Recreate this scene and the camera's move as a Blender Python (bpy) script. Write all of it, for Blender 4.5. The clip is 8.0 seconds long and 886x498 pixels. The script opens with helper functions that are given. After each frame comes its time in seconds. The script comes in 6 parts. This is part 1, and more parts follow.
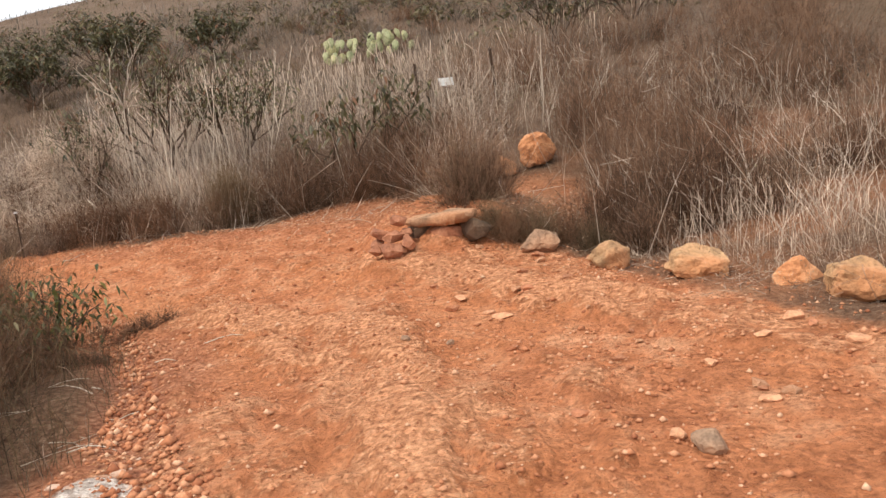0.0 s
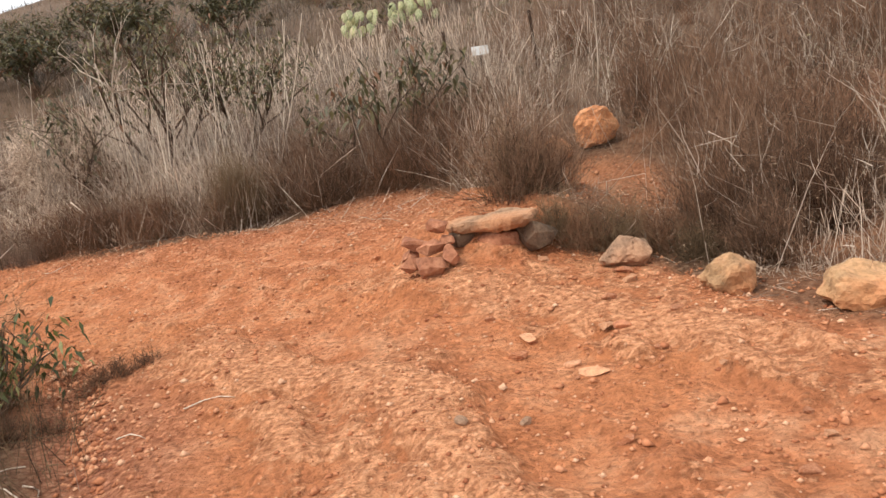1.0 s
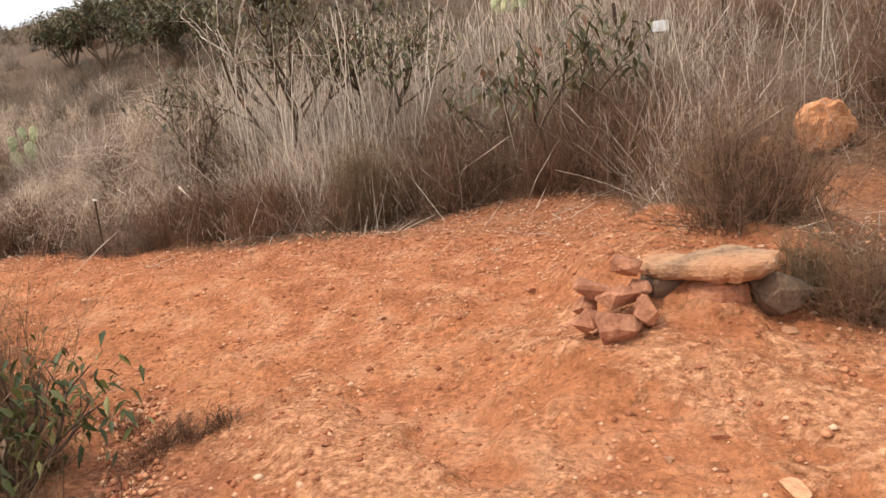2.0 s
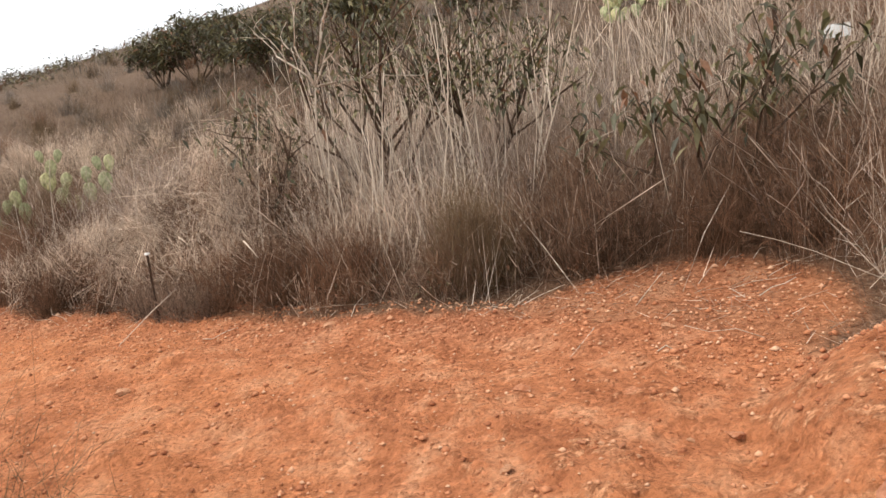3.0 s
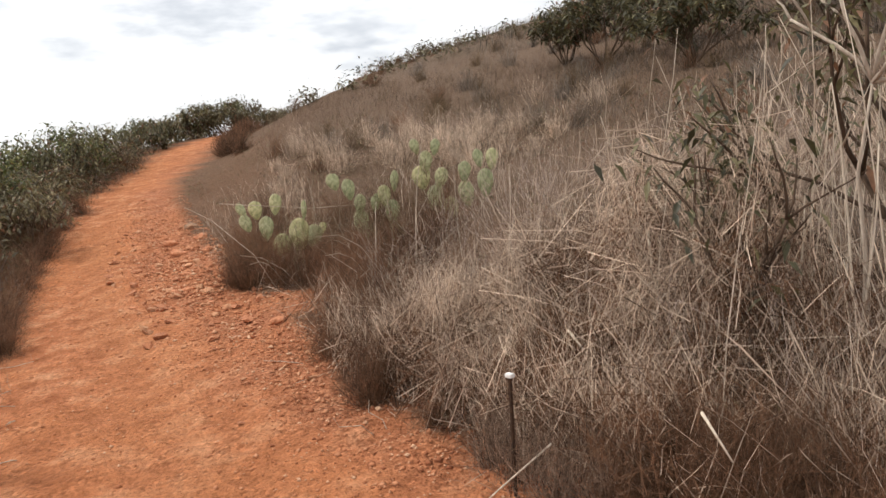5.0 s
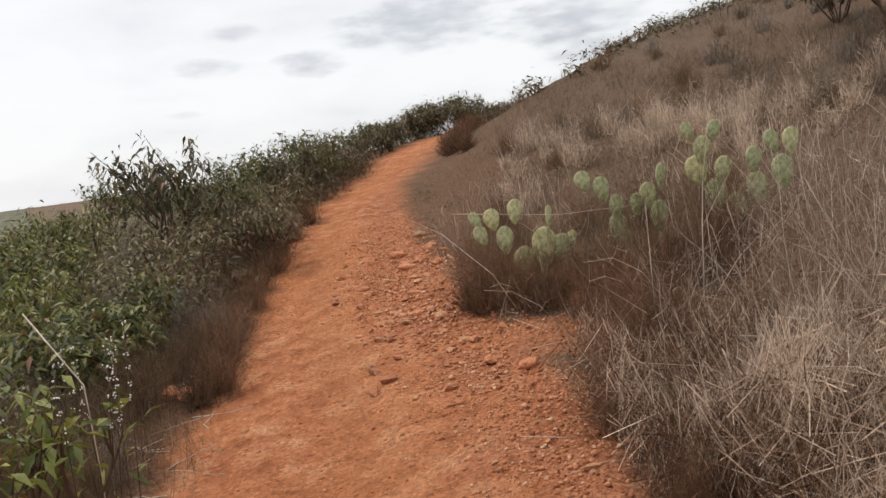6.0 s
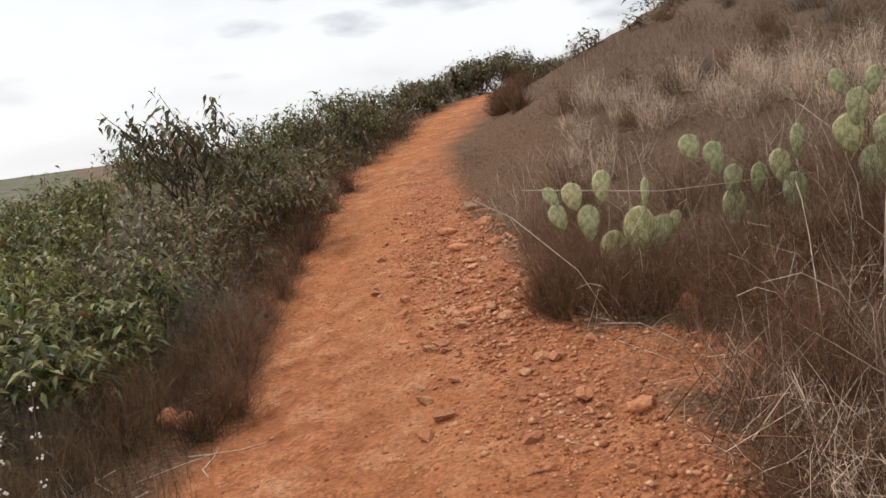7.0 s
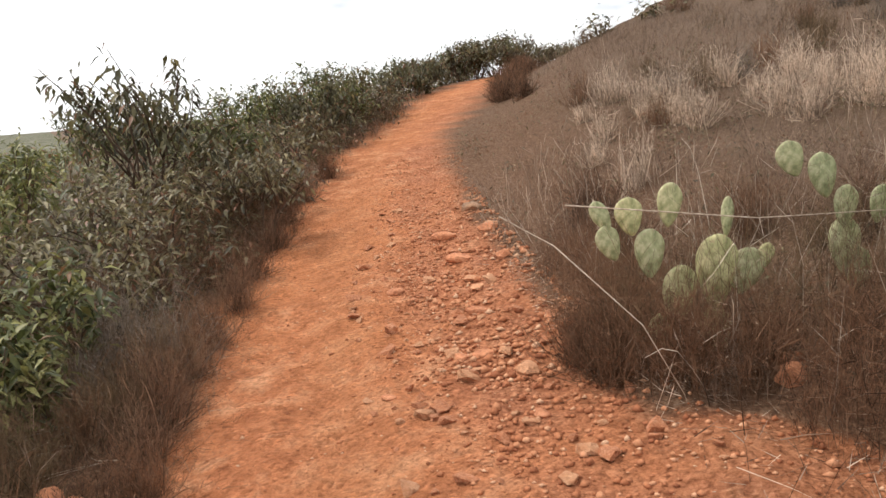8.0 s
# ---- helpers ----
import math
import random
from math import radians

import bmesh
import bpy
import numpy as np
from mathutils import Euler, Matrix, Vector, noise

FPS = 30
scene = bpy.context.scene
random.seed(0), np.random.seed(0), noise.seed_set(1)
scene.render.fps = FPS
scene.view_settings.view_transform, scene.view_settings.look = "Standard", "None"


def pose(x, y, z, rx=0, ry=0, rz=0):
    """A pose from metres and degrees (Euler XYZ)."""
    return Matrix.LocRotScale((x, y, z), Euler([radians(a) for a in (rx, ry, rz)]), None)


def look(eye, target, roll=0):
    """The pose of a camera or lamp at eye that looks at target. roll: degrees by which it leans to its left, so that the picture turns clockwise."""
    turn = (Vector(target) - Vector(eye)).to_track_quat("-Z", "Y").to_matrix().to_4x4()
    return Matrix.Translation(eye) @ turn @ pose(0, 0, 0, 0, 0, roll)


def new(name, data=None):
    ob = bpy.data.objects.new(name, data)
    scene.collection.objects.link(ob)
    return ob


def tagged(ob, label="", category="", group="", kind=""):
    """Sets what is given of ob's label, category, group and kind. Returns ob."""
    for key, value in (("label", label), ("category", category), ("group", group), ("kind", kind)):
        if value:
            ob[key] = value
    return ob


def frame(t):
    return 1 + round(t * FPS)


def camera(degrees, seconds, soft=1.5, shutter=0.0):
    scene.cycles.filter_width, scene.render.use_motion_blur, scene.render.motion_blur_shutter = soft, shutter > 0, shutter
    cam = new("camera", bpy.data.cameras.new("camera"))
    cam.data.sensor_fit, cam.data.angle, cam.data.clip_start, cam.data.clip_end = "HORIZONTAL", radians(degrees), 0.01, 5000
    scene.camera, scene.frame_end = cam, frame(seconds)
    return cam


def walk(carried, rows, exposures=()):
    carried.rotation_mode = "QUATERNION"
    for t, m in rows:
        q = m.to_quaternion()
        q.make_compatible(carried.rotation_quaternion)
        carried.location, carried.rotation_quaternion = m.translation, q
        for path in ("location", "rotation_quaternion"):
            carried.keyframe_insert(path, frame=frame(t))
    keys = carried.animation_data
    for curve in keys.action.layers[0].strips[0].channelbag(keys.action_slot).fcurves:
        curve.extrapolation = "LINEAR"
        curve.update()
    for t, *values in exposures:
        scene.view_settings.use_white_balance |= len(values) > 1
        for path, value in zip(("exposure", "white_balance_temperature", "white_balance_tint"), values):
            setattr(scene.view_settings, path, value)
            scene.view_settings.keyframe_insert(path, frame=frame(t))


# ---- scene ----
# camera
cam = camera(57.5, 8.0, soft=1.5)
PATH = [
    (0, (0.194, 0.272, 1.382), (0.111, 2.246, 1.075), -6.5),
    (0.5, (0.156, 1.029, 1.393), (0.038, 2.995, 1.045), -7.4),
    (1, (0.004, 1.742, 1.413), (-0.152, 3.703, 1.055), -8.4),
    (1.5, (-0.129, 2.524, 1.424), (-0.41, 4.469, 1.051), -5.8),
    (2, (-0.351, 3.213, 1.462), (-0.827, 5.121, 1.098), -6.4),
    (2.2, (-0.423, 3.483, 1.492), (-0.938, 5.382, 1.135), -6.4),
    (3.3, (-1.189, 5.148, 1.649), (-1.928, 6.981, 1.358), -6.4),
    (3.5, (-1.346, 5.405, 1.665), (-2.118, 7.228, 1.38), -5.4),
    (4, (-1.821, 6.057, 1.757), (-2.813, 7.771, 1.476), -4.0),
    (4.5, (-2.359, 6.653, 1.833), (-3.533, 8.244, 1.535), -3.9),
    (5, (-2.968, 7.261, 1.928), (-4.411, 8.617, 1.65), -3.6),
    (5.2, (-3.262, 7.414, 1.927), (-4.813, 8.644, 1.646), -5.1),
    (6.3, (-4.982, 8.198, 1.96), (-6.784, 9.026, 1.703), -7.7),
    (6.5, (-5.304, 8.293, 1.941), (-7.126, 9.073, 1.667), -8.1),
    (7, (-6.025, 8.613, 1.955), (-7.824, 9.424, 1.627), -7.6),
    (7.5, (-6.874, 8.932, 1.953), (-8.656, 9.754, 1.569), -5.0),
    (8, (-7.589, 9.178, 1.939), (-9.361, 10.027, 1.569), -4.1),
]
EXPOSURE = [(0.0, -0.05), (1.0, -0.02), (2.0, 0.05), (3.5, -0.10), (4.5, -0.28), (5.2, -0.30), (6.3, -0.62), (7.0, -0.52), (8.0, -0.13)]
walk(cam, [(t, look(eye, target, roll)) for t, eye, target, roll in PATH], EXPOSURE)

# ---- sky and sun: a bright, thinly clouded sky, the sun veiled, to the left ----
SUN_LEFT, SUN_UP = 118.0, 54.0  # degrees left of +y, degrees above the horizon
world = bpy.data.worlds.new("sky")
scene.world = world
world.use_nodes = True


def wire(tree, a, b):
    tree.links.new(a, b)


# clouds: degrees left of +y, degrees up, half-width and half-height in degrees, greyness
CLOUDS = [(77.0, 7.2, 2.3, 0.6, 0.75), (69.8, 6.8, 2.4, 0.9, 0.85), (75.0, 9.3, 1.8, 0.6, 0.6), (78.8, 4.3, 1.4, 0.3, 0.45), (62.1, 8.6, 5.9, 1.8, 0.9), (51.7, 7.7, 5.2, 1.5, 0.8), (51.3, 5.9, 2.9, 1.4, 0.9), (92.1, 4.7, 1.8, 1.0, 0.3)]


def build_sky():
    nt = world.node_tree
    nt.nodes.clear()
    out = nt.nodes.new("ShaderNodeOutputWorld")
    bg = nt.nodes.new("ShaderNodeBackground")
    bg.inputs["Strength"].default_value = 0.115
    sky = nt.nodes.new("ShaderNodeTexSky")
    sky.sky_type = "NISHITA"
    sky.sun_disc = False
    sky.sun_elevation = radians(SUN_UP)
    sky.sun_rotation = radians(-SUN_LEFT)
    sky.air_density, sky.dust_density = 1.0, 2.0
    co = nt.nodes.new("ShaderNodeTexCoord")
    mp = nt.nodes.new("ShaderNodeMapping")
    mp.inputs["Scale"].default_value = (1.0, 1.0, 3.2)
    wire(nt, co.outputs["Generated"], mp.inputs["Vector"])
    big = nt.nodes.new("ShaderNodeTexNoise")
    big.inputs["Scale"].default_value = 4.6
    big.inputs["Detail"].default_value = 5.0
    big.inputs["Roughness"].default_value = 0.5
    wire(nt, mp.outputs[0], big.inputs["Vector"])
    # white veil with darker grey bellies and a little thin blue
    ramp = nt.nodes.new("ShaderNodeValToRGB")
    ramp.color_ramp.elements[0].position = 0.44
    ramp.color_ramp.elements[0].color = (13.5, 13.6, 13.8, 1)
    ramp.color_ramp.elements[1].position = 0.85
    ramp.color_ramp.elements[1].color = (9.5, 9.8, 10.3, 1)
    e = ramp.color_ramp.elements.new(0.6)
    e.color = (12.6, 12.7, 13.0, 1)
    wire(nt, big.outputs["Fac"], ramp.inputs["Fac"])
    # small separate grey clouds, each a ragged flat puff
    warp = nt.nodes.new("ShaderNodeTexNoise")
    warp.inputs["Scale"].default_value = 22.0
    warp.inputs["Detail"].default_value = 4.0
    wire(nt, mp.outputs[0], warp.inputs["Vector"])
    veil = ramp.outputs[0]
    for left, up, wide, high, dark in CLOUDS:
        a, b = radians(left), radians(up)
        across = Vector((-math.cos(a), -math.sin(a), 0)) / math.sin(radians(wide))
        above = Vector((math.sin(b) * math.sin(a), -math.sin(b) * math.cos(a), math.cos(b))) / math.sin(radians(high))
        squares = []
        for axis in (across, above):
            dot = nt.nodes.new("ShaderNodeVectorMath")
            dot.operation = "DOT_PRODUCT"
            dot.inputs[1].default_value = axis
            wire(nt, co.outputs["Generated"], dot.inputs[0])
            power = nt.nodes.new("ShaderNodeMath")
            power.operation = "MULTIPLY"
            wire(nt, dot.outputs["Value"], power.inputs[0])
            wire(nt, dot.outputs["Value"], power.inputs[1])
            squares.append(power)
        total = nt.nodes.new("ShaderNodeMath")
        wire(nt, squares[0].outputs[0], total.inputs[0])
        wire(nt, squares[1].outputs[0], total.inputs[1])
        ragged = nt.nodes.new("ShaderNodeMath")
        ragged.operation = "MULTIPLY_ADD"
        ragged.inputs[1].default_value = 3.2
        wire(nt, warp.outputs["Fac"], ragged.inputs[0])
        wire(nt, total.outputs[0], ragged.inputs[2])
        soft = nt.nodes.new("ShaderNodeMapRange")
        soft.interpolation_type = "SMOOTHSTEP"
        soft.inputs["From Min"].default_value, soft.inputs["From Max"].default_value = 3.1, 0.9
        soft.inputs["To Max"].default_value = dark
        wire(nt, ragged.outputs[0], soft.inputs["Value"])
        layer = nt.nodes.new("ShaderNodeMixRGB")
        layer.inputs[2].default_value = (7.6, 8.0, 8.7, 1)
        wire(nt, soft.outputs[0], layer.inputs["Fac"])
        wire(nt, veil, layer.inputs[1])
        veil = layer.outputs[0]
    mix = nt.nodes.new("ShaderNodeMixRGB")
    mix.inputs["Fac"].default_value = 0.86
    wire(nt, sky.outputs[0], mix.inputs[1])
    wire(nt, veil, mix.inputs[2])
    wire(nt, mix.outputs[0], bg.inputs["Color"])
    wire(nt, bg.outputs[0], out.inputs["Surface"])


build_sky()
sun = new("sun", bpy.data.lights.new("sun", "SUN"))
sun.data.energy, sun.data.angle, sun.data.color = 2.9, radians(5.0), (1.0, 0.93, 0.84)
sa, se = radians(SUN_LEFT), radians(SUN_UP)
sun.matrix_basis = look((-40 * math.sin(sa) * math.cos(se), 40 * math.cos(sa) * math.cos(se), 40 * math.sin(se)), (0, 0, 0))


# ---- materials ----
class Mat:
    """A small builder of node materials."""

    def __init__(self, name, rough=0.9, metal=0.0, spec=0.3):
        self.m = bpy.data.materials.new(name)
        self.m.use_nodes = True
        self.nt = self.m.node_tree
        self.b = self.nt.nodes["Principled BSDF"]
        self.b.inputs["Roughness"].default_value = rough
        self.b.inputs["Metallic"].default_value = metal
        self.b.inputs["Specular IOR Level"].default_value = spec
        self.co = self.nt.nodes.new("ShaderNodeTexCoord")

    def noise(self, scale, detail=4.0, rough=0.55, stretch=None, space="Object"):
        n = self.nt.nodes.new("ShaderNodeTexNoise")
        n.inputs["Scale"].default_value = scale
        n.inputs["Detail"].default_value = detail
        n.inputs["Roughness"].default_value = rough
        src = self.co.outputs[space]
        if stretch:
            mp = self.nt.nodes.new("ShaderNodeMapping")
            mp.inputs["Scale"].default_value = stretch
            wire(self.nt, src, mp.inputs["Vector"])
            src = mp.outputs[0]
        wire(self.nt, src, n.inputs["Vector"])
        return n.outputs["Fac"]

    def cells(self, scale, feature="F1"):
        n = self.nt.nodes.new("ShaderNodeTexVoronoi")
        n.feature = feature
        n.inputs["Scale"].default_value = scale
        wire(self.nt, self.co.outputs["Object"], n.inputs["Vector"])
        return n

    def attr(self, name):
        n = self.nt.nodes.new("ShaderNodeAttribute")
        n.attribute_name = name
        return n.outputs["Fac"]

    def rand(self):
        return self.nt.nodes.new("ShaderNodeObjectInfo").outputs["Random"]

    def ramp(self, fac, stops):
        r = self.nt.nodes.new("ShaderNodeValToRGB")
        el = r.color_ramp.elements
        while len(el) < len(stops):
            el.new(0.5)
        for e, (p, c) in zip(el, stops):
            e.position = p
            e.color = (*c, 1) if len(c) == 3 else c
        wire(self.nt, fac, r.inputs["Fac"])
        return r.outputs["Color"]

    def mix(self, fac, a, b, blend="MIX"):
        n = self.nt.nodes.new("ShaderNodeMixRGB")
        n.blend_type = blend
        for i, v in enumerate((fac, a, b)):
            s = n.inputs[i]
            if isinstance(v, (int, float)):
                s.default_value = v if i == 0 else (v, v, v, 1)
            elif isinstance(v, tuple):
                s.default_value = (*v, 1)
            else:
                wire(self.nt, v, s)
        return n.outputs[0]

    def math(self, op, a, b=0.0, clamp=False):
        n = self.nt.nodes.new("ShaderNodeMath")
        n.operation, n.use_clamp = op, clamp
        for s, v in zip(n.inputs, (a, b)):
            if isinstance(v, (int, float)):
                s.default_value = v
            else:
                wire(self.nt, v, s)
        return n.outputs[0]

    def color(self, c):
        if isinstance(c, tuple):
            self.b.inputs["Base Color"].default_value = (*c, 1)
        else:
            wire(self.nt, c, self.b.inputs["Base Color"])
        return self

    def bump(self, height, strength=0.5, distance=0.02):
        n = self.nt.nodes.new("ShaderNodeBump")
        n.inputs["Strength"].default_value = strength
        n.inputs["Distance"].default_value = distance
        wire(self.nt, height, n.inputs["Height"])
        wire(self.nt, n.outputs[0], self.b.inputs["Normal"])
        return self

    def let_light(self, amount, color):
        """Light that shines through thin leaves and stems."""
        t = self.nt.nodes.new("ShaderNodeBsdfTranslucent")
        if isinstance(color, tuple):
            t.inputs["Color"].default_value = (*color, 1)
        else:
            wire(self.nt, color, t.inputs["Color"])
        s = self.nt.nodes.new("ShaderNodeMixShader")
        s.inputs[0].default_value = amount
        wire(self.nt, self.b.outputs[0], s.inputs[1])
        wire(self.nt, t.outputs[0], s.inputs[2])
        wire(self.nt, s.outputs[0], self.nt.nodes["Material Output"].inputs["Surface"])
        return self


def ground_material():
    k = Mat("red_earth", 0.95, spec=0.15)
    big = k.noise(0.55, 4)
    mid = k.noise(3.2, 6, 0.62)
    fine = k.noise(26, 6, 0.7)
    grit = k.noise(120, 3, 0.6)
    earth = k.ramp(mid, [(0.30, (0.35, 0.118, 0.049)), (0.5, (0.57, 0.218, 0.098)), (0.68, (0.72, 0.36, 0.195))])
    earth = k.mix(k.math("MULTIPLY", k.ramp(big, [(0.42, (0, 0, 0)), (0.62, (1, 1, 1))]), 0.55), earth, (0.62, 0.240, 0.098))
    earth = k.mix(k.math("MULTIPLY", k.attr("worn"), 0.7), earth, k.ramp(mid, [(0.3, (0.46, 0.175, 0.075)), (0.7, (0.60, 0.26, 0.118))]))
    earth = k.mix(k.math("MULTIPLY", k.attr("rubble"), 0.8), earth, k.ramp(fine, [(0.35, (0.26, 0.092, 0.048)), (0.5, (0.42, 0.165, 0.088)), (0.68, (0.58, 0.29, 0.17))]))
    crust = k.ramp(fine, [(0.3, (0.52, 0.205, 0.095)), (0.5, (0.70, 0.325, 0.162)), (0.72, (0.82, 0.475, 0.28))])
    broken = k.math("MULTIPLY", k.math("SUBTRACT", k.noise(7, 6, 0.7), 0.5), 2.6)
    plates = k.ramp(k.math("ADD", k.attr("crust"), broken), [(0.40, (0, 0, 0)), (0.56, (0.8, 0.8, 0.8))])
    earth = k.mix(plates, earth, crust)
    chalk = k.ramp(fine, [(0.3, (0.56, 0.40, 0.30)), (0.55, (0.80, 0.70, 0.62))])
    earth = k.mix(k.ramp(k.math("ADD", k.attr("chalk"), k.math("MULTIPLY", broken, 0.6)), [(0.40, (0, 0, 0)), (0.55, (1, 1, 1))]), earth, chalk)
    cracks = k.ramp(k.noise(8, 6, 0.6), [(0.455, (1, 1, 1)), (0.495, (0.52, 0.42, 0.38)), (0.535, (1, 1, 1))])
    earth = k.mix(k.math("ADD", k.math("MULTIPLY", plates, 0.35), 0.25), earth, k.mix(1.0, earth, cracks, "MULTIPLY"))
    chips = k.cells(34)
    chip = k.ramp(chips.outputs["Color"], [(0.2, (0.62, 0.55, 0.50)), (0.55, (1, 1, 1)), (0.85, (1.35, 1.38, 1.42))])
    earth = k.mix(k.math("MULTIPLY", k.ramp(k.noise(7, 4), [(0.42, (0, 0, 0)), (0.60, (1, 1, 1))]), 0.6), earth, k.mix(1.0, earth, chip, "MULTIPLY"))
    speck = k.ramp(fine, [(0.30, (0.45, 0.40, 0.38)), (0.5, (1, 1, 1)), (0.72, (1.25, 1.22, 1.18))])
    earth = k.mix(0.75, earth, speck, "MULTIPLY")
    litter = k.ramp(fine, [(0.3, (0.075, 0.038, 0.022)), (0.5, (0.18, 0.097, 0.056)), (0.72, (0.33, 0.21, 0.135))])
    hillside = k.ramp(k.noise(0.22, 5), [(0.35, (0.085, 0.070, 0.052)), (0.55, (0.155, 0.125, 0.095)), (0.72, (0.075, 0.076, 0.048))])
    litter = k.mix(k.attr("far"), litter, k.mix(0.5, hillside, litter))
    valley = k.ramp(k.noise(0.16, 6), [(0.35, (0.06, 0.068, 0.032)), (0.55, (0.12, 0.12, 0.062)), (0.72, (0.20, 0.175, 0.10))])
    valley = k.mix(0.65, valley, k.ramp(k.noise(0.035, 6, 0.7), [(0.38, (0.045, 0.052, 0.030)), (0.5, (0.13, 0.125, 0.085)), (0.62, (0.27, 0.25, 0.21))]))
    litter = k.mix(k.attr("low"), litter, valley)
    k.color(k.mix(k.attr("bare"), litter, earth))
    h = k.math("ADD", k.math("MULTIPLY", fine, 0.9), k.math("MULTIPLY", grit, 0.35))
    h = k.math("ADD", h, k.math("MULTIPLY", mid, 1.6))
    h = k.math("SUBTRACT", h, k.math("MULTIPLY", chips.outputs["Distance"], 0.5))
    h = k.math("ADD", h, k.math("MULTIPLY", plates, 0.35))
    k.bump(h, 1.0, 0.045)
    return k.m


def rock_material(name, dark, base, light, soil=(0.42, 0.16, 0.065), soil_amount=0.55, lichen=None):
    k = Mat(name, 0.9, spec=0.25)
    mid = k.noise(5.5, 6, 0.65)
    fine = k.noise(42, 5, 0.7)
    c = k.ramp(mid, [(0.3, dark), (0.5, base), (0.7, light)])
    if lichen:
        c = k.mix(k.ramp(k.noise(9, 3), [(0.55, (0, 0, 0)), (0.66, (0.8, 0.8, 0.8))]), c, lichen)
    c = k.mix(k.math("MULTIPLY", k.ramp(k.noise(2.6, 4), [(0.42, (0, 0, 0)), (0.62, (1, 1, 1))]), soil_amount), c, soil)
    c = k.mix(0.7, c, k.ramp(fine, [(0.3, (0.55, 0.5, 0.48)), (0.5, (1, 1, 1)), (0.75, (1.2, 1.2, 1.2))]), "MULTIPLY")
    c = k.mix(0.5, c, k.ramp(k.rand(), [(0.0, (0.85, 0.82, 0.80)), (1.0, (1.25, 1.22, 1.18))]), "MULTIPLY")
    k.color(c)
    k.bump(k.math("ADD", k.math("MULTIPLY", mid, 1.4), fine), 0.7, 0.02)
    return k.m


def stem_material(name, low, high, tip, pass_on=0.25):
    """Dry stems: each its own tone (tint), paling towards the seed head (along)."""
    k = Mat(name, 0.75, spec=0.2)
    c = k.ramp(k.attr("tint"), [(0.0, low), (0.55, tuple((a + b) / 2 for a, b in zip(low, high))), (1.0, high)])
    c = k.mix(k.ramp(k.attr("along"), [(0.45, (0, 0, 0)), (1.0, (0.38, 0.38, 0.38))]), c, tip)
    k.color(c).let_light(pass_on, c)
    return k.m


def leaf_material(name, dark, mid, light, dead, pass_on=0.3):
    k = Mat(name, 0.5, spec=0.35)
    c = k.ramp(k.attr("tint"), [(0.0, dead), (0.10, dark), (0.55, mid), (1.0, light)])
    c = k.mix(0.5, c, k.ramp(k.noise(40, 3), [(0.35, (0.6, 0.6, 0.6)), (0.65, (1.15, 1.15, 1.15))]), "MULTIPLY")
    k.color(c).let_light(pass_on, c)
    return k.m


def bark_material(name, dark, light):
    k = Mat(name, 0.85, spec=0.2)
    n = k.noise(30, 5, 0.65, (1, 1, 0.25))
    k.color(k.ramp(n, [(0.3, dark), (0.7, light)])).bump(n, 0.6, 0.006)
    return k.m


def pad_material():
    k = Mat("cactus_skin", 0.55, spec=0.35)
    c = k.ramp(k.noise(5, 4), [(0.34, (0.22, 0.24, 0.115)), (0.5, (0.37, 0.38, 0.20)), (0.66, (0.58, 0.55, 0.34))])
    c = k.mix(k.ramp(k.noise(13, 4), [(0.58, (0, 0, 0)), (0.70, (0.7, 0.7, 0.7))]), c, (0.38, 0.30, 0.19))
    c = k.mix(0.75, c, k.ramp(k.rand(), [(0.0, (0.72, 0.80, 0.72)), (0.6, (1.0, 1.0, 0.95)), (1.0, (1.35, 1.25, 1.05))]), "MULTIPLY")
    dots = k.cells(13)
    c = k.mix(k.ramp(dots.outputs["Distance"], [(0.10, (0.85, 0.85, 0.85)), (0.17, (0, 0, 0))]), c, (0.60, 0.53, 0.38))
    k.color(c)
    k.bump(k.noise(60, 3), 0.25, 0.004)
    return k.m


def gravel_material():
    k = Mat("stone_chips", 0.9, spec=0.2)
    isl = k.nt.nodes.new("ShaderNodeNewGeometry").outputs["Random Per Island"]
    c = k.ramp(isl, [(0.0, (0.30, 0.105, 0.050)), (0.4, (0.48, 0.19, 0.090)), (0.8, (0.60, 0.29, 0.155)), (1.0, (0.70, 0.43, 0.27))])
    k.color(k.mix(0.6, c, k.ramp(k.noise(80, 3), [(0.3, (0.6, 0.6, 0.6)), (0.7, (1.2, 1.2, 1.2))]), "MULTIPLY"))
    return k.m


M_GROUND = ground_material()
M_BOULDER = rock_material("pale_sandstone", (0.22, 0.13, 0.068), (0.46, 0.285, 0.15), (0.62, 0.43, 0.26), soil=(0.50, 0.21, 0.09), soil_amount=0.8)
M_PEACH = rock_material("peach_stone", (0.42, 0.20, 0.11), (0.64, 0.34, 0.19), (0.76, 0.47, 0.30), soil=(0.54, 0.22, 0.10), soil_amount=0.5)
M_ORANGE = rock_material("orange_sandstone", (0.40, 0.155, 0.068), (0.62, 0.285, 0.13), (0.76, 0.44, 0.24), soil_amount=0.3)
M_RED = rock_material("red_rubble", (0.32, 0.12, 0.062), (0.56, 0.245, 0.13), (0.72, 0.41, 0.26), soil=(0.52, 0.19, 0.08), soil_amount=0.6)
M_SLAB = rock_material("dusty_slab", (0.19, 0.11, 0.065), (0.35, 0.215, 0.13), (0.46, 0.31, 0.20), soil=(0.46, 0.21, 0.10), soil_amount=0.7)
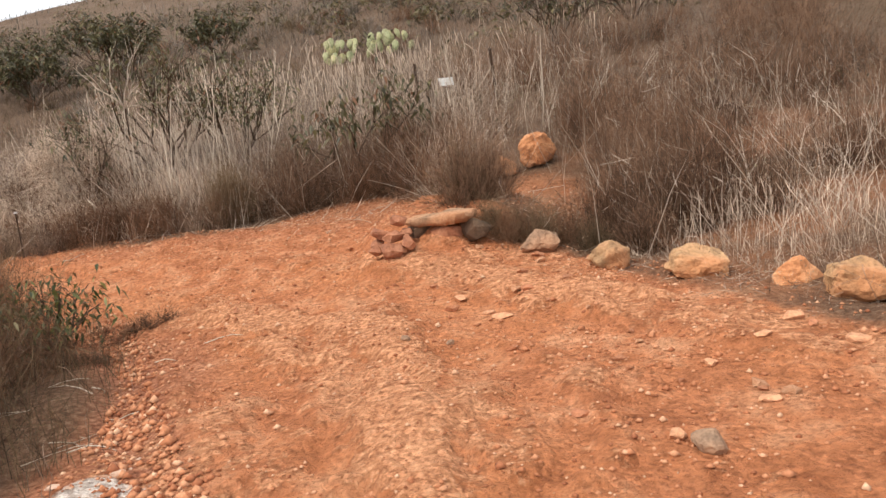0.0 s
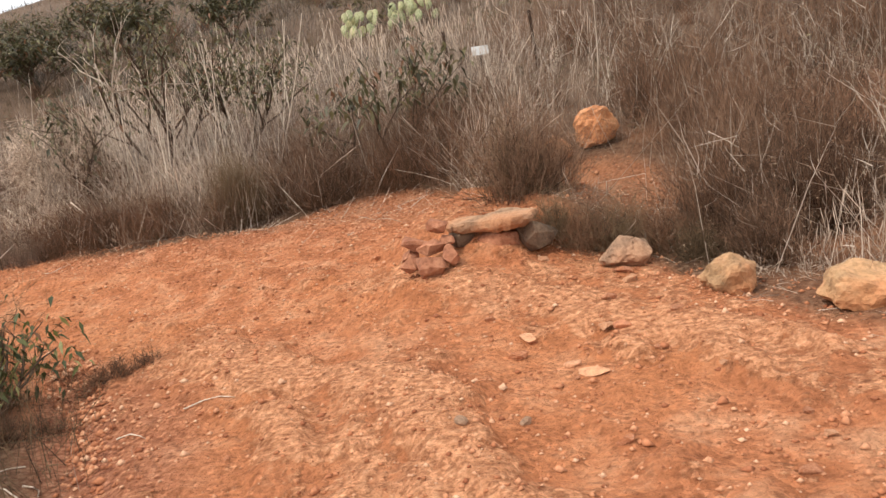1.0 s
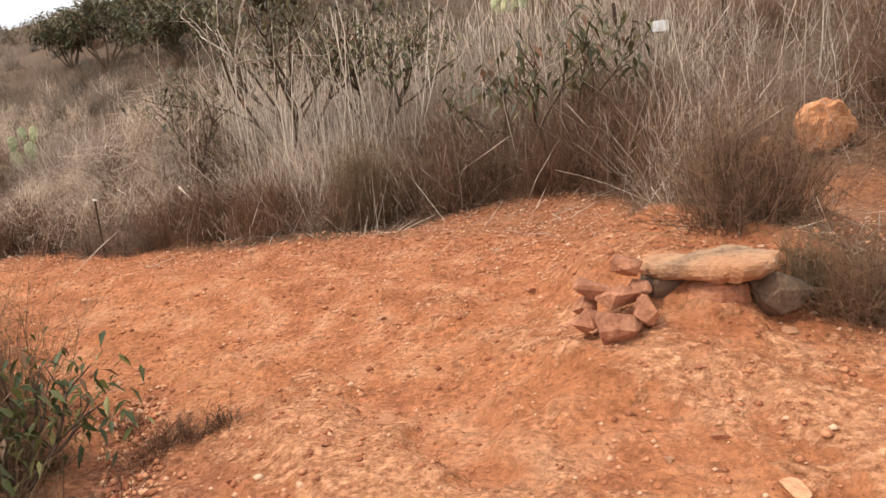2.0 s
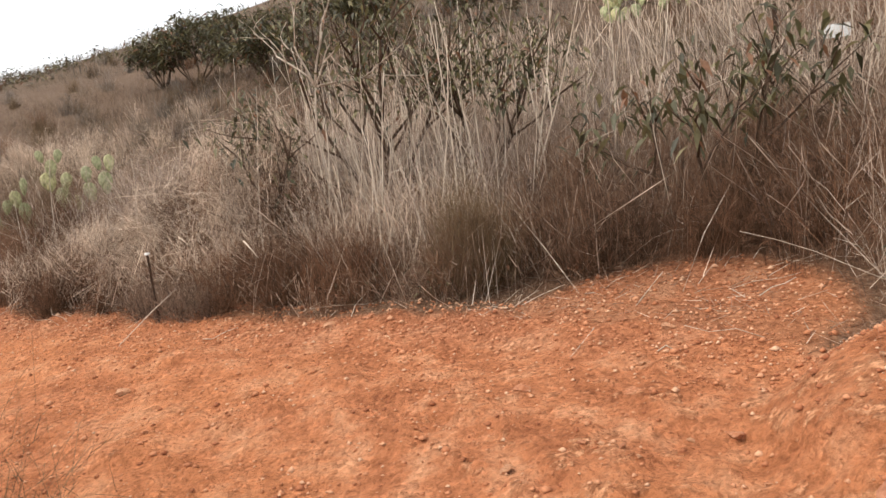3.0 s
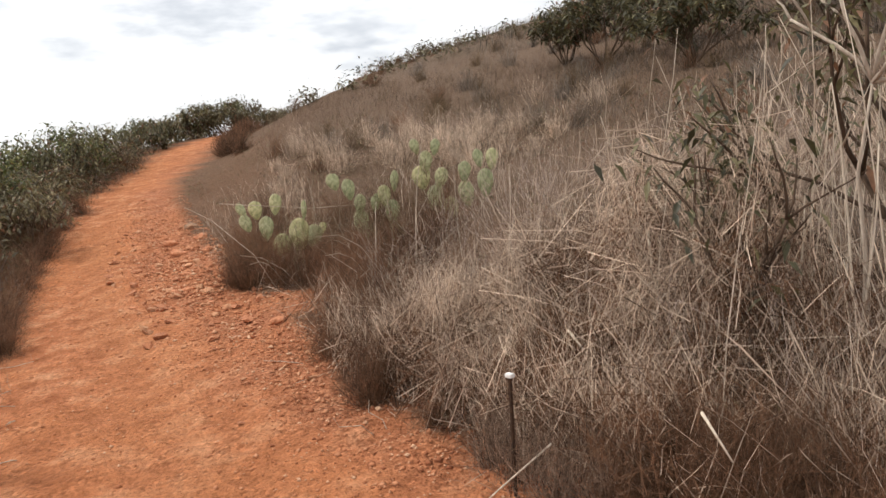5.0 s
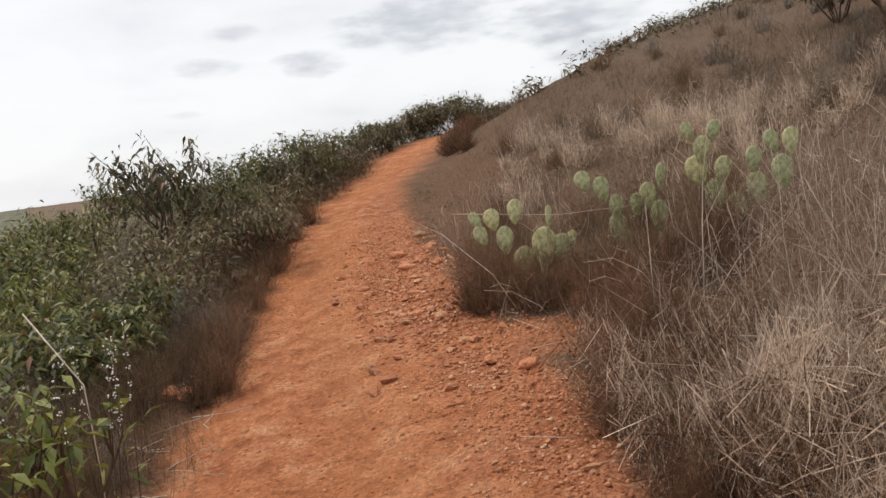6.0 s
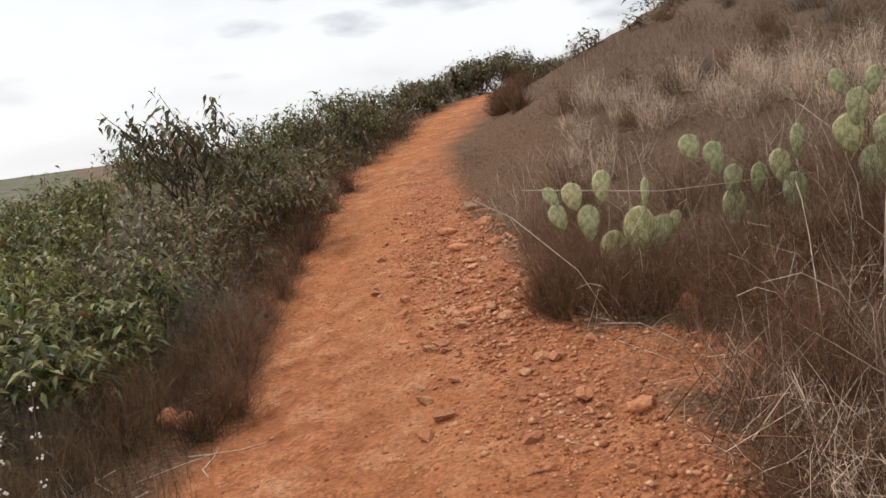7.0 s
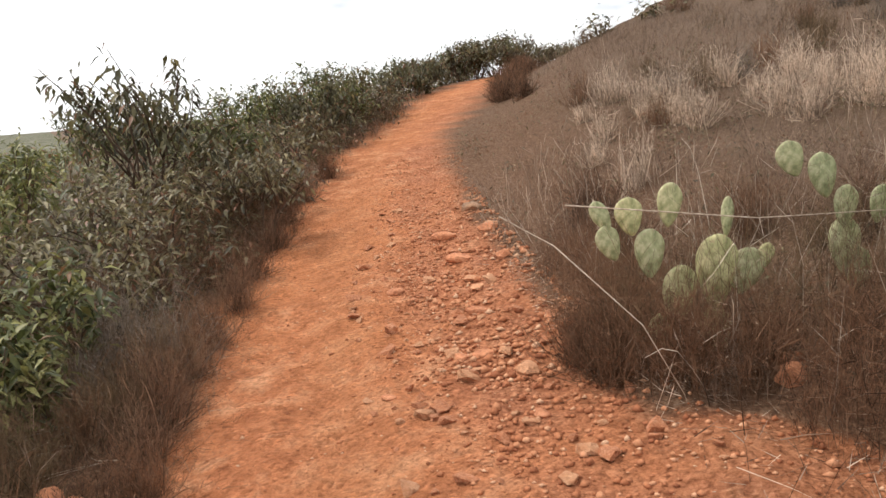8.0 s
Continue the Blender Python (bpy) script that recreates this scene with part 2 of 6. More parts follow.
M_PILE = rock_material("red_brown_stone", (0.19, 0.075, 0.042), (0.36, 0.155, 0.088), (0.52, 0.28, 0.175), soil=(0.46, 0.18, 0.085), soil_amount=0.4)
M_WHITE = rock_material("chalky_rock", (0.50, 0.31, 0.21), (0.66, 0.49, 0.38), (0.76, 0.64, 0.53), soil_amount=0.7)
M_GREY = rock_material("grey_stone", (0.17, 0.105, 0.07), (0.33, 0.215, 0.14), (0.46, 0.32, 0.21), soil_amount=0.4)
# near-black: dark grey stone with the shade under the slab in its colour
M_DARK_SHADE_ROCK = rock_material("dark_shade_stone", (0.045, 0.032, 0.022), (0.095, 0.066, 0.045), (0.17, 0.12, 0.08), soil_amount=0.08)
M_GRAVEL = gravel_material()
M_BRUSH = stem_material("red_brown_stems", (0.034, 0.020, 0.013), (0.46, 0.315, 0.225), (0.48, 0.34, 0.25))
M_STRAW = stem_material("straw_stems", (0.085, 0.050, 0.033), (0.86, 0.67, 0.51), (0.86, 0.69, 0.54))
M_GREYSTEM = stem_material("grey_mauve_stems", (0.075, 0.050, 0.042), (0.68, 0.535, 0.445), (0.70, 0.56, 0.47))
M_PALE = stem_material("pale_dead_stalks", (0.30, 0.225, 0.165), (0.78, 0.65, 0.52), (0.76, 0.63, 0.50), 0.05)
M_OLIVE = stem_material("olive_brown_stems", (0.045, 0.030, 0.018), (0.21, 0.14, 0.078), (0.26, 0.175, 0.10))
M_FAR = stem_material("hillside_scrub_stems", (0.048, 0.040, 0.033), (0.40, 0.325, 0.265), (0.46, 0.385, 0.31))
M_ROSY = stem_material("rosy_brown_twigs", (0.050, 0.026, 0.015), (0.40, 0.235, 0.145), (0.42, 0.27, 0.18), 0.25)
M_DARKBRUSH = stem_material("dark_brown_twigs", (0.034, 0.018, 0.011), (0.27, 0.145, 0.083), (0.32, 0.185, 0.11))
M_CHAFF = stem_material("dry_chaff", (0.10, 0.055, 0.030), (0.78, 0.60, 0.42), (0.7, 0.52, 0.36), 0.3)
M_SUMAC = leaf_material("sumac_leaves", (0.048, 0.044, 0.022), (0.115, 0.105, 0.050), (0.24, 0.205, 0.10), (0.24, 0.12, 0.065))
M_GREEN = leaf_material("green_leaves", (0.050, 0.062, 0.018), (0.132, 0.140, 0.043), (0.33, 0.31, 0.11), (0.22, 0.115, 0.055))
M_YELLOWGREEN = leaf_material("yellow_green_leaves", (0.09, 0.11, 0.022), (0.20, 0.225, 0.045), (0.34, 0.33, 0.09), (0.2, 0.12, 0.05))
M_DULL = leaf_material("dull_brown_leaves", (0.06, 0.05, 0.024), (0.155, 0.13, 0.062), (0.32, 0.265, 0.14), (0.2, 0.09, 0.045))
M_BARK = bark_material("grey_bark", (0.26, 0.20, 0.15), (0.62, 0.52, 0.42))
M_DARKBARK = bark_material("dark_twigs", (0.045, 0.028, 0.018), (0.14, 0.09, 0.06))
M_PAD = pad_material()
M_SPINE = stem_material("spines", (0.5, 0.42, 0.28), (0.75, 0.68, 0.5), (0.7, 0.6, 0.42), 0.2)
_k = Mat("rusty_steel", 0.8, 0.3)
_k.color(_k.ramp(_k.noise(30, 5), [(0.3, (0.035, 0.022, 0.016)), (0.7, (0.10, 0.055, 0.032))]))
M_POST = _k.m
_k = Mat("white_enamel", 0.5)
_k.color(_k.ramp(_k.noise(14, 4), [(0.35, (0.70, 0.69, 0.66)), (0.6, (0.82, 0.82, 0.80))]))
M_SIGN = _k.m
_k = Mat("white_petals", 0.7)
_k.color(_k.ramp(_k.noise(60, 2), [(0.4, (0.66, 0.64, 0.58)), (0.6, (0.84, 0.83, 0.78))]))
M_PETAL = _k.m


# ---- the lie of the land ----
def lattice(x, y, seed):
    """A random number in 0..1 for each whole-numbered crossing."""
    v = np.sin(x * 127.1 + y * 311.7 + seed * 74.7) * 43758.5453
    return v - np.floor(v)


def rough(x, y, size, seed=0, octaves=1):
    """Smooth noise about 0, of features that size in metres, in -1..1."""
    total, amp, norm = 0.0, 1.0, 0.0
    for o in range(octaves):
        u, v = x / size + 17.3 * o, y / size - 9.1 * o
        i, j = np.floor(u), np.floor(v)
        a, b = u - i, v - j
        a, b = a * a * (3 - 2 * a), b * b * (3 - 2 * b)
        s = seed + 13 * o
        top = lattice(i, j, s) * (1 - a) + lattice(i + 1, j, s) * a
        low = lattice(i, j + 1, s) * (1 - a) + lattice(i + 1, j + 1, s) * a
        total = total + amp * (2 * (top * (1 - b) + low * b) - 1)
        norm, amp, size = norm + amp, amp * 0.5, size * 0.5
    return total / norm


# the trail's middle line: x, y, height; it climbs, bends to the left and runs along the slope to a crest
LINE = np.array([(0.6, -8, -0.45), (0.2, -2, -0.08), (0, 2, 0.08), (-0.39, 5.17, 0.16), (-1.92, 7.56, 0.21), (-4.32, 8.66, 0.24), (-7.32, 9.46, 0.23),
                 (-9.81, 10.26, 0.23), (-12.31, 10.96, 0.25), (-14.81, 11.86, 0.37), (-18.52, 13.46, 0.75), (-22.65, 15.85, 1.3), (-27.8, 20.85, 2.33), (-33.4, 27.2, 2.35),
                 (-45.0, 33.0, 0.2), (-62.31, 38.5, -6.1), (-110.31, 54.56, -22.1)])
RIGHT = np.array([2.6, 2.6, 2.5, 1.6, 1.55, 0.95, 0.8, 1.05, 1.15, 1.15, 1.0, 0.85, 0.75, 0.8, 0.8, 0.8, 0.8])
LEFT = np.array([1.6, 1.5, 1.3, 1.4, 1.35, 1.45, 1.5, 1.25, 0.95, 1.0, 0.78, 0.62, 0.8, 0.8, 0.8, 0.8, 0.8])
CROSSFALL = np.array([0.03, 0.03, 0.03, 0.05, 0.13, 0.14, 0.13, 0.13, 0.12, 0.12, 0.1, 0.08, 0.05, 0.05, 0.05, 0.05, 0.05])
STEPS = 8


def smooth_line(p):
    q = np.vstack([2 * p[0] - p[1], p, 2 * p[-1] - p[-2]])
    out = []
    for i in range(1, len(q) - 2):
        for k in range(STEPS):
            t = k / STEPS
            out.append(0.5 * (2 * q[i] + (q[i + 1] - q[i - 1]) * t + (2 * q[i - 1] - 5 * q[i] + 4 * q[i + 1] - q[i + 2]) * t * t
                              + (3 * q[i] - q[i - 1] - 3 * q[i + 1] + q[i + 2]) * t ** 3))
    return np.array(out + [p[-1]])


TRAIL = smooth_line(LINE)


def beside(x, y):
    """How far along the trail, how far to its right (uphill), and the trail's height there."""
    if x.size > 16384:
        bits = [beside(a, b) for a, b in zip(np.array_split(x, x.size // 8192), np.array_split(y, x.size // 8192))]
        return tuple(np.concatenate(v) for v in zip(*bits))
    best = np.full(x.shape, 1e18)
    s, d, z = np.zeros_like(x), np.zeros_like(x), np.zeros_like(x)
    for i in range(len(TRAIL) - 1):
        a, b = TRAIL[i], TRAIL[i + 1]
        tx, ty = b[0] - a[0], b[1] - a[1]
        u = np.clip(((x - a[0]) * tx + (y - a[1]) * ty) / (tx * tx + ty * ty), 0, 1)
        px, py = x - a[0] - u * tx, y - a[1] - u * ty
        q = px * px + py * py
        m = q < best
        best = np.where(m, q, best)
        s = np.where(m, (i + u) / STEPS, s)
        d = np.where(m, np.sign(px * ty - py * tx) * np.sqrt(q), d)
        z = np.where(m, a[2] + u * (b[2] - a[2]), z)
    return s, d, z


def soft_plus(v, k):
    return k * np.logaddexp(0, v / k)


def ease(a, b, v):
    t = np.clip((v - a) / (b - a), 0, 1)
    return t * t * (3 - 2 * t)


def edges(s):
    n = np.arange(len(LINE))
    return np.interp(s, n, LEFT), np.interp(s, n, RIGHT), np.interp(s, n, CROSSFALL)


def apron(x, y):
    """1 on the bare side path that leaves the bend past the orange boulder, and in the nook before the cactus."""
    a = ((x - 0.75) / 0.8) ** 2 + ((y - 8.4) / 1.1) ** 2
    b = ((x + 0.35) / 0.75) ** 2 + ((y - 7.6) / 0.95) ** 2
    c = ((x + 1.35) / 0.95) ** 2 + ((y - 9.2) / 0.9) ** 2
    nook = ((x + 9.6) / 0.8) ** 2 + ((y - 11.62) / 0.42) ** 2
    return np.maximum(np.maximum(1 - ease(0.35, 1.3, a), 1 - ease(0.75, 1.3, b)), np.maximum(1 - ease(0.75, 1.25, c), 1 - ease(0.7, 1.25, nook)))


# worn pale ledges of rock in the first stretch and a gully of broken stone along its downhill side: lines and half-widths
LEDGES = [([(-2.1, 6.35), (-1.35, 5.53), (-0.76, 4.62), (-0.44, 4.05), (-0.17, 3.4), (0.0, 2.5)], 0.34), ([(-0.4, 4.75), (-0.17, 4.31), (0.09, 3.85), (0.23, 3.1)], 0.22),
          ([(-0.75, 7.0), (-0.1, 6.2), (0.5, 5.5), (1.3, 4.6), (1.8, 3.8)], 0.36), ([(-1.5, 6.1), (-1.2, 5.69), (-0.75, 5.3), (-0.4, 4.9)], 0.26)]
GULLY = [([(-3.0, 6.8), (-2.25, 5.4), (-1.68, 4.21), (-1.32, 3.51), (-1.0, 2.9)], 0.26)]


def near_lines(x, y, lines):
    """1 on the lines, falling to 0 at their half-widths; x and y are flat arrays."""
    out = np.zeros_like(x)
    inside = np.flatnonzero((x > -3.6) & (x < 2.4) & (y > 2.0) & (y < 7.6))
    px, py = x[inside], y[inside]
    best = np.zeros(len(inside))
    for pts, wide in lines:
        for (ax, ay), (bx, by) in zip(pts, pts[1:]):
            u = np.clip(((px - ax) * (bx - ax) + (py - ay) * (by - ay)) / ((bx - ax) ** 2 + (by - ay) ** 2), 0, 1)
            best = np.maximum(best, 1 - np.hypot(px - ax - u * (bx - ax), py - ay - u * (by - ay)) / wide)
    out[inside] = np.clip(best, 0, 1)
    return out


def streaks(x, y, s, d):
    return rough(d * 1.0, s * 0.55, 0.34, 51, 3) + 0.4 * rough(x, y, 0.22, 52, 2)


def land(x, y, detail=True):
    """Height of the ground."""
    x, y = np.asarray(x, float), np.asarray(y, float)
    shape = x.shape
    x, y = x.ravel(), y.ravel()
    s, d, z = beside(x, y)
    wl, wr, cf = edges(s)
    up, down = np.maximum(d - wr, 0), np.maximum(-d - wl, 0)
    hill = 0.09 * x + 0.247 * y - 1.677 + 0.132 * soft_plus(-x - 12.3, 2.5) - 0.6 * soft_plus(-x - 34.3, 3)
    hill = hill + rough(x, y, 9, 3, 2) * 0.35 * ease(3, 15, up)
    # a shallow gully below the far cactus and a dip by the orange boulders
    hill = hill - 0.5 * np.exp(-((x + 1.9) / 5) ** 2 - ((y - 20.9) / 4) ** 2) - 0.15 * np.exp(-((x + 29) / 6) ** 2 - ((y - 26) / 6) ** 2) - 0.02 * np.exp(-((x - 0.8) / 1.5) ** 2 - ((y - 9.8) / 1.3) ** 2)
    bed = z + cf * np.clip(d, -wl, wr)
    w = ease(0, 2.2 + 4.0 * np.clip(s - 13, 0, 3), up)
    h = bed * (1 - w) + np.maximum(hill, bed + 0.08 * np.minimum(up, 3)) * w
    h = h - 0.11 * (soft_plus(down - 0.6, 0.4) - soft_plus(-0.6, 0.4)) - 0.26 * soft_plus(down - 16, 2.0)
    h = np.maximum(h, -26 + 1.2 * rough(x, y, 60, 5, 2))
    if detail:
        on = (1 - ease(-0.1, 0.5, up)) * (1 - ease(0, 0.6, down))
        rut = np.sin(d * 5.2 + 1.4 * rough(x, y, 1.6, 8) + 0.6)
        h = h + on * (0.016 * rut + 0.028 * rough(x, y, 0.55, 11, 3) + 0.016 * rough(x, y, 0.14, 12, 2)
                      + 0.022 * ease(0.1, 0.6, d) * ease(5.3, 7.0, s) * rough(x, y, 0.22, 13, 2))
        h = h + (1 - on) * 0.05 * rough(x, y, 0.8, 21, 3) * (1 - ease(20, 40, np.hypot(x, y)))
        # earth banked up behind the slab at the bend
        h = h + 0.27 * (1 - ease(0.35, 1.3, ((x - 0.05) / 0.9) ** 2 + ((y - 7.7) / 0.95) ** 2)) + 0.14 * np.exp(-((x + 0.1) / 0.55) ** 2 - ((y - 6.68) / 0.42) ** 2)
        # plates of worn rock stand proud of the earth
        first = ease(1.0, 2.2, s) * (1 - ease(4.3, 5.4, s))
        h = h + on * 0.045 * ease(0.0, 0.3, streaks(x, y, s, d)) * (0.3 + 0.7 * first)
        ledge = near_lines(x, y, LEDGES)
        h = h + 0.03 * ease(0.15, 0.45, ledge + 0.5 * rough(x, y, 0.28, 58, 3)) * ease(0.0, 0.2, ledge) - 0.06 * near_lines(x, y, GULLY)
        # clods and steps where the bank crumbles into the bend
        foot = ease(-0.55, -0.2, d - wr) * (1 - ease(0.1, 0.4, up)) * ease(3.7, 4.3, s) * (1 - ease(6.6, 7.4, s))
        h = h + foot * (0.03 * rough(x, y, 0.3, 59, 3) + 0.02 * rough(x, y, 0.1, 60, 2))
        # low crumbling lip where the bank begins
        h = h + 0.05 * np.exp(-((up - 0.22) / 0.16) ** 2) * (up > 0) * (0.6 + 0.5 * rough(x, y, 0.5, 31, 2))
    return h.reshape(shape)


def bare(x, y):
    """1 where feet keep the earth bare, 0 under the scrub."""
    s, d, _ = beside(x, y)
    wl, wr, _ = edges(s)
    wob = 0.16 * rough(x, y, 0.7, 41, 3)
    a = 1 - ease(-0.08, 0.16, d - wr + wob)
    b = 1 - ease(0.15, 0.55, -d - wl + wob)
    thin = 0.38 * ease(0.6, 1.4, x) * (1 - ease(9.0, 11.0, y)) * ease(-0.3, 0.35, rough(x, y, 0.8, 42, 3))
    return np.maximum(np.maximum(a * b, np.clip(apron(x, y) * (0.78 - 0.3 * ease(-0.1, 0.5, x) + 2.2 * wob), 0, 1)), thin)


def run(a, b, step):
    return list(np.arange(a, b, step))


def spread(start, sign, step, grow, limit):
    out, v = [], start
    while abs(v - start) < limit:
        step *= grow
        v += sign * step
        out.append(v)
    return out


def build_ground():
    xs = spread(-16.0, -1, 0.06, 1.09, 3600)[::-1] + run(-16.0, 3.0, 0.038) + spread(3.0, 1, 0.055, 1.1, 3600)
    ys = spread(2.2, -1, 0.055, 1.1, 3600)[::-1] + run(2.2, 13.0, 0.038) + spread(13.0, 1, 0.05, 1.075, 3600)
    gx, gy = np.meshgrid(xs, ys)
    fx, fy = gx.ravel(), gy.ravel()
    z = land(fx, fy)
    ny, nx = gx.shape
    me = bpy.data.meshes.new("ground")
    idx = np.arange(ny * nx).reshape(ny, nx)
    quads = np.stack([idx[:-1, :-1], idx[:-1, 1:], idx[1:, 1:], idx[1:, :-1]], -1).reshape(-1, 4)
    fill_mesh(me, np.stack([fx, fy, z], -1), quads)
    s, d, _ = beside(fx, fy)
    near = 1 - ease(25, 60, np.hypot(fx, fy - 6))
    put_attribute(me, "bare", bare(fx, fy) * np.where(near > 0, 1, 0))
    # pale worn rock crust in streaks along the first stretch, rubble further on
    streak = streaks(fx, fy, s, d)
    first = ease(1.5, 2.4, s) * (1 - ease(4.3, 5.2, s))
    ledge = near_lines(fx, fy, LEDGES)
    put_attribute(me, "crust", np.clip(ease(-0.05, 0.55, streak) * 0.36 * (0.3 + 0.7 * first) * (1 - 0.4 * ease(5, 7, s)) + 0.10 * first + 0.42 * ease(0.0, 0.7, ledge), 0, 1))
    put_attribute(me, "chalk", np.exp(-((fx + 1.42) / 0.17) ** 2 - ((fy - 3.24) / 0.14) ** 2) * 0.9)
    put_attribute(me, "worn", np.exp(-((d + 0.25 + 0.12 * rough(fx, fy, 1.5, 53)) / 0.38) ** 2) * ease(5.0, 6.5, s) * (0.7 + 0.3 * rough(fx, fy, 0.5, 54, 2)))
    put_attribute(me, "rubble", ease(0.0, 0.6, d + 0.25 * rough(fx, fy, 0.5, 55, 2)) * ease(5.3, 7.0, s) * (0.6 + 0.4 * rough(fx, fy, 0.35, 56, 2))
                  + 0.8 * ease(0.1, 0.6, near_lines(fx, fy, GULLY)) + 0.75 * ease(-0.6, -0.2, d - edges(s)[1]) * ease(3.7, 4.3, s) * (1 - ease(6.0, 6.8, s)) * (0.6 + 0.5 * rough(fx, fy, 0.4, 69, 2))
                  + 0.9 * ease(0.75, 1.3, -d + 0.3 * rough(fx, fy, 0.6, 57, 2)) * (1 - ease(3.2, 4.2, s)))
    put_attribute(me, "low", ease(1.2, 4.0, -d - edges(s)[0]) * (fy < 40))
    put_attribute(me, "far", np.maximum(ease(14, 30, np.hypot(fx + 4, fy - 8)), 0.85 * ease(0.8, 3.5, d - edges(s)[1])))
    me.materials.append(M_GROUND)
    me.polygons.foreach_set("use_smooth", np.ones(len(quads), bool))
    ob = new("ground", me)
    return tagged(ob, "rust-red dirt hillside with a worn trail cut along the slope", "ground", kind="structure")


def fill_mesh(me, verts, faces):
    """Verts (n, 3) and faces (m, 3 or 4) as arrays."""
    n, k = len(faces), faces.shape[1]
    me.vertices.add(len(verts))
    me.vertices.foreach_set("co", np.ascontiguousarray(verts, np.float32).ravel())
    me.loops.add(n * k)
    me.loops.foreach_set("vertex_index", np.ascontiguousarray(faces, np.int32).ravel())
    me.polygons.add(n)
    me.polygons.foreach_set("loop_start", np.arange(0, n * k, k, dtype=np.int32))
    me.update(calc_edges=True)


def put_attribute(me, name, values):
    a = me.attributes.new(name, "FLOAT", "POINT")
    a.data.foreach_set("value", np.ascontiguousarray(values, np.float32))


ground = build_ground()
RNG = np.random.default_rng(7)


# ---- stems and leaves ----
def stems_mesh(name, base, tip, bow, width, tint, head=0.0):
    """Thin tapered stems, bowed sideways; with head, each ends in a small seed head."""
    n = len(base)
    along = tip - base
    side = np.cross(along, RNG.normal(size=(n, 3)))
    side /= np.linalg.norm(side, axis=1, keepdims=True) + 1e-9
    w = side * width[:, None] / 2
    mid = base + along * 0.55 + bow
    v = [base - w, base + w, mid - 0.75 * w, mid + 0.75 * w]
    al = [np.zeros(n), np.zeros(n), np.full(n, 0.5), np.full(n, 0.5)]
    if head > 0:
        neck = tip - along * 0.10
        v += [neck - w * head, neck + w * head, tip]
        al += [np.full(n, 0.85), np.full(n, 0.85), np.ones(n)]
        tri = [(0, 1, 3), (0, 3, 2), (2, 3, 5), (2, 5, 4), (4, 5, 6)]
    else:
        v += [tip]
        al += [np.ones(n)]
        tri = [(0, 1, 3), (0, 3, 2), (2, 3, 4)]
    k = len(v)
    verts = np.stack(v, 1).reshape(-1, 3)
    faces = (np.arange(n)[:, None, None] * k + np.array(tri)[None]).reshape(-1, 3)
    me = bpy.data.meshes.new(name)
    fill_mesh(me, verts, faces)
    put_attribute(me, "tint", np.repeat(tint, k))
    put_attribute(me, "along", np.stack(al, 1).ravel())
    return me


def scatter(x0, x1, y0, y1, count, weight, seed):
    """Points of a rectangle kept by a weight in 0..1."""
    g = np.random.default_rng(seed)
    x, y = g.uniform(x0, x1, count), g.uniform(y0, y1, count)
    keep = g.random(count) < weight(x, y)
    return x[keep], y[keep]


def lean_from(n, amount):
    a = RNG.uniform(0, 2 * math.pi, n)
    r = np.abs(RNG.normal(0, amount, n))
    return np.stack([r * np.cos(a), r * np.sin(a), np.zeros(n)], -1)


def stand(name, x, y, tall, wide, lean, mat, label, category, head=0.0, bow=0.12, sink=0.02, tone=0.5, blur=0.36):
    """A stand of stems as one object."""
    n = len(x)
    base = np.stack([x, y, land(x, y) - sink], -1)
    tip = base + np.array([0, 0, 1.0]) * tall[:, None] + lean_from(n, lean) * tall[:, None]
    bowed = lean_from(n, bow) * tall[:, None] * 0.5
    tint = np.clip(tone + 0.7 * blur * RNG.normal(size=n) + 0.3 * rough(x, y, 1.1, 61, 2) + 0.35 * rough(x, y, 0.25, 63, 2), 0, 1)
    me = stems_mesh(name, base, tip, bowed, wide, tint, head)
    me.materials.append(mat)
    return tagged(new(name, me), label, category, kind="stuff")


def uphill(x, y):
    s, d, _ = beside(x, y)
    _, wr, _ = edges(s)
    return s, d - wr - 0.10 * rough(x, y, 0.6, 44, 2)


def downhill(x, y):
    s, d, _ = beside(x, y)
    wl, _, _ = edges(s)
    return s, -d - wl - 0.24 * rough(x, y, 0.7, 45, 3)


def patch(x, y, size, seed, low=-0.25, high=0.35):
    return ease(low, high, rough(x, y, size, seed, 2))


def blob(x, y, cx, cy, rx, ry=None):
    ry = ry or rx
    return np.exp(-(((x - cx) / rx) ** 2 + ((y - cy) / ry) ** 2))


def brush_weight(x, y):
    s, u = uphill(x, y)
    open_ground = (1 - ease(0.2, 0.6, apron(x, y))) * (1 - 0.72 * ease(0.3, 1.3, x))
    return ease(-0.05, 0.25, u) * open_ground * (1 - 0.55 * ease(2.5, 6, u)) * (0.45 + 0.55 * patch(x, y, 0.9, 71))


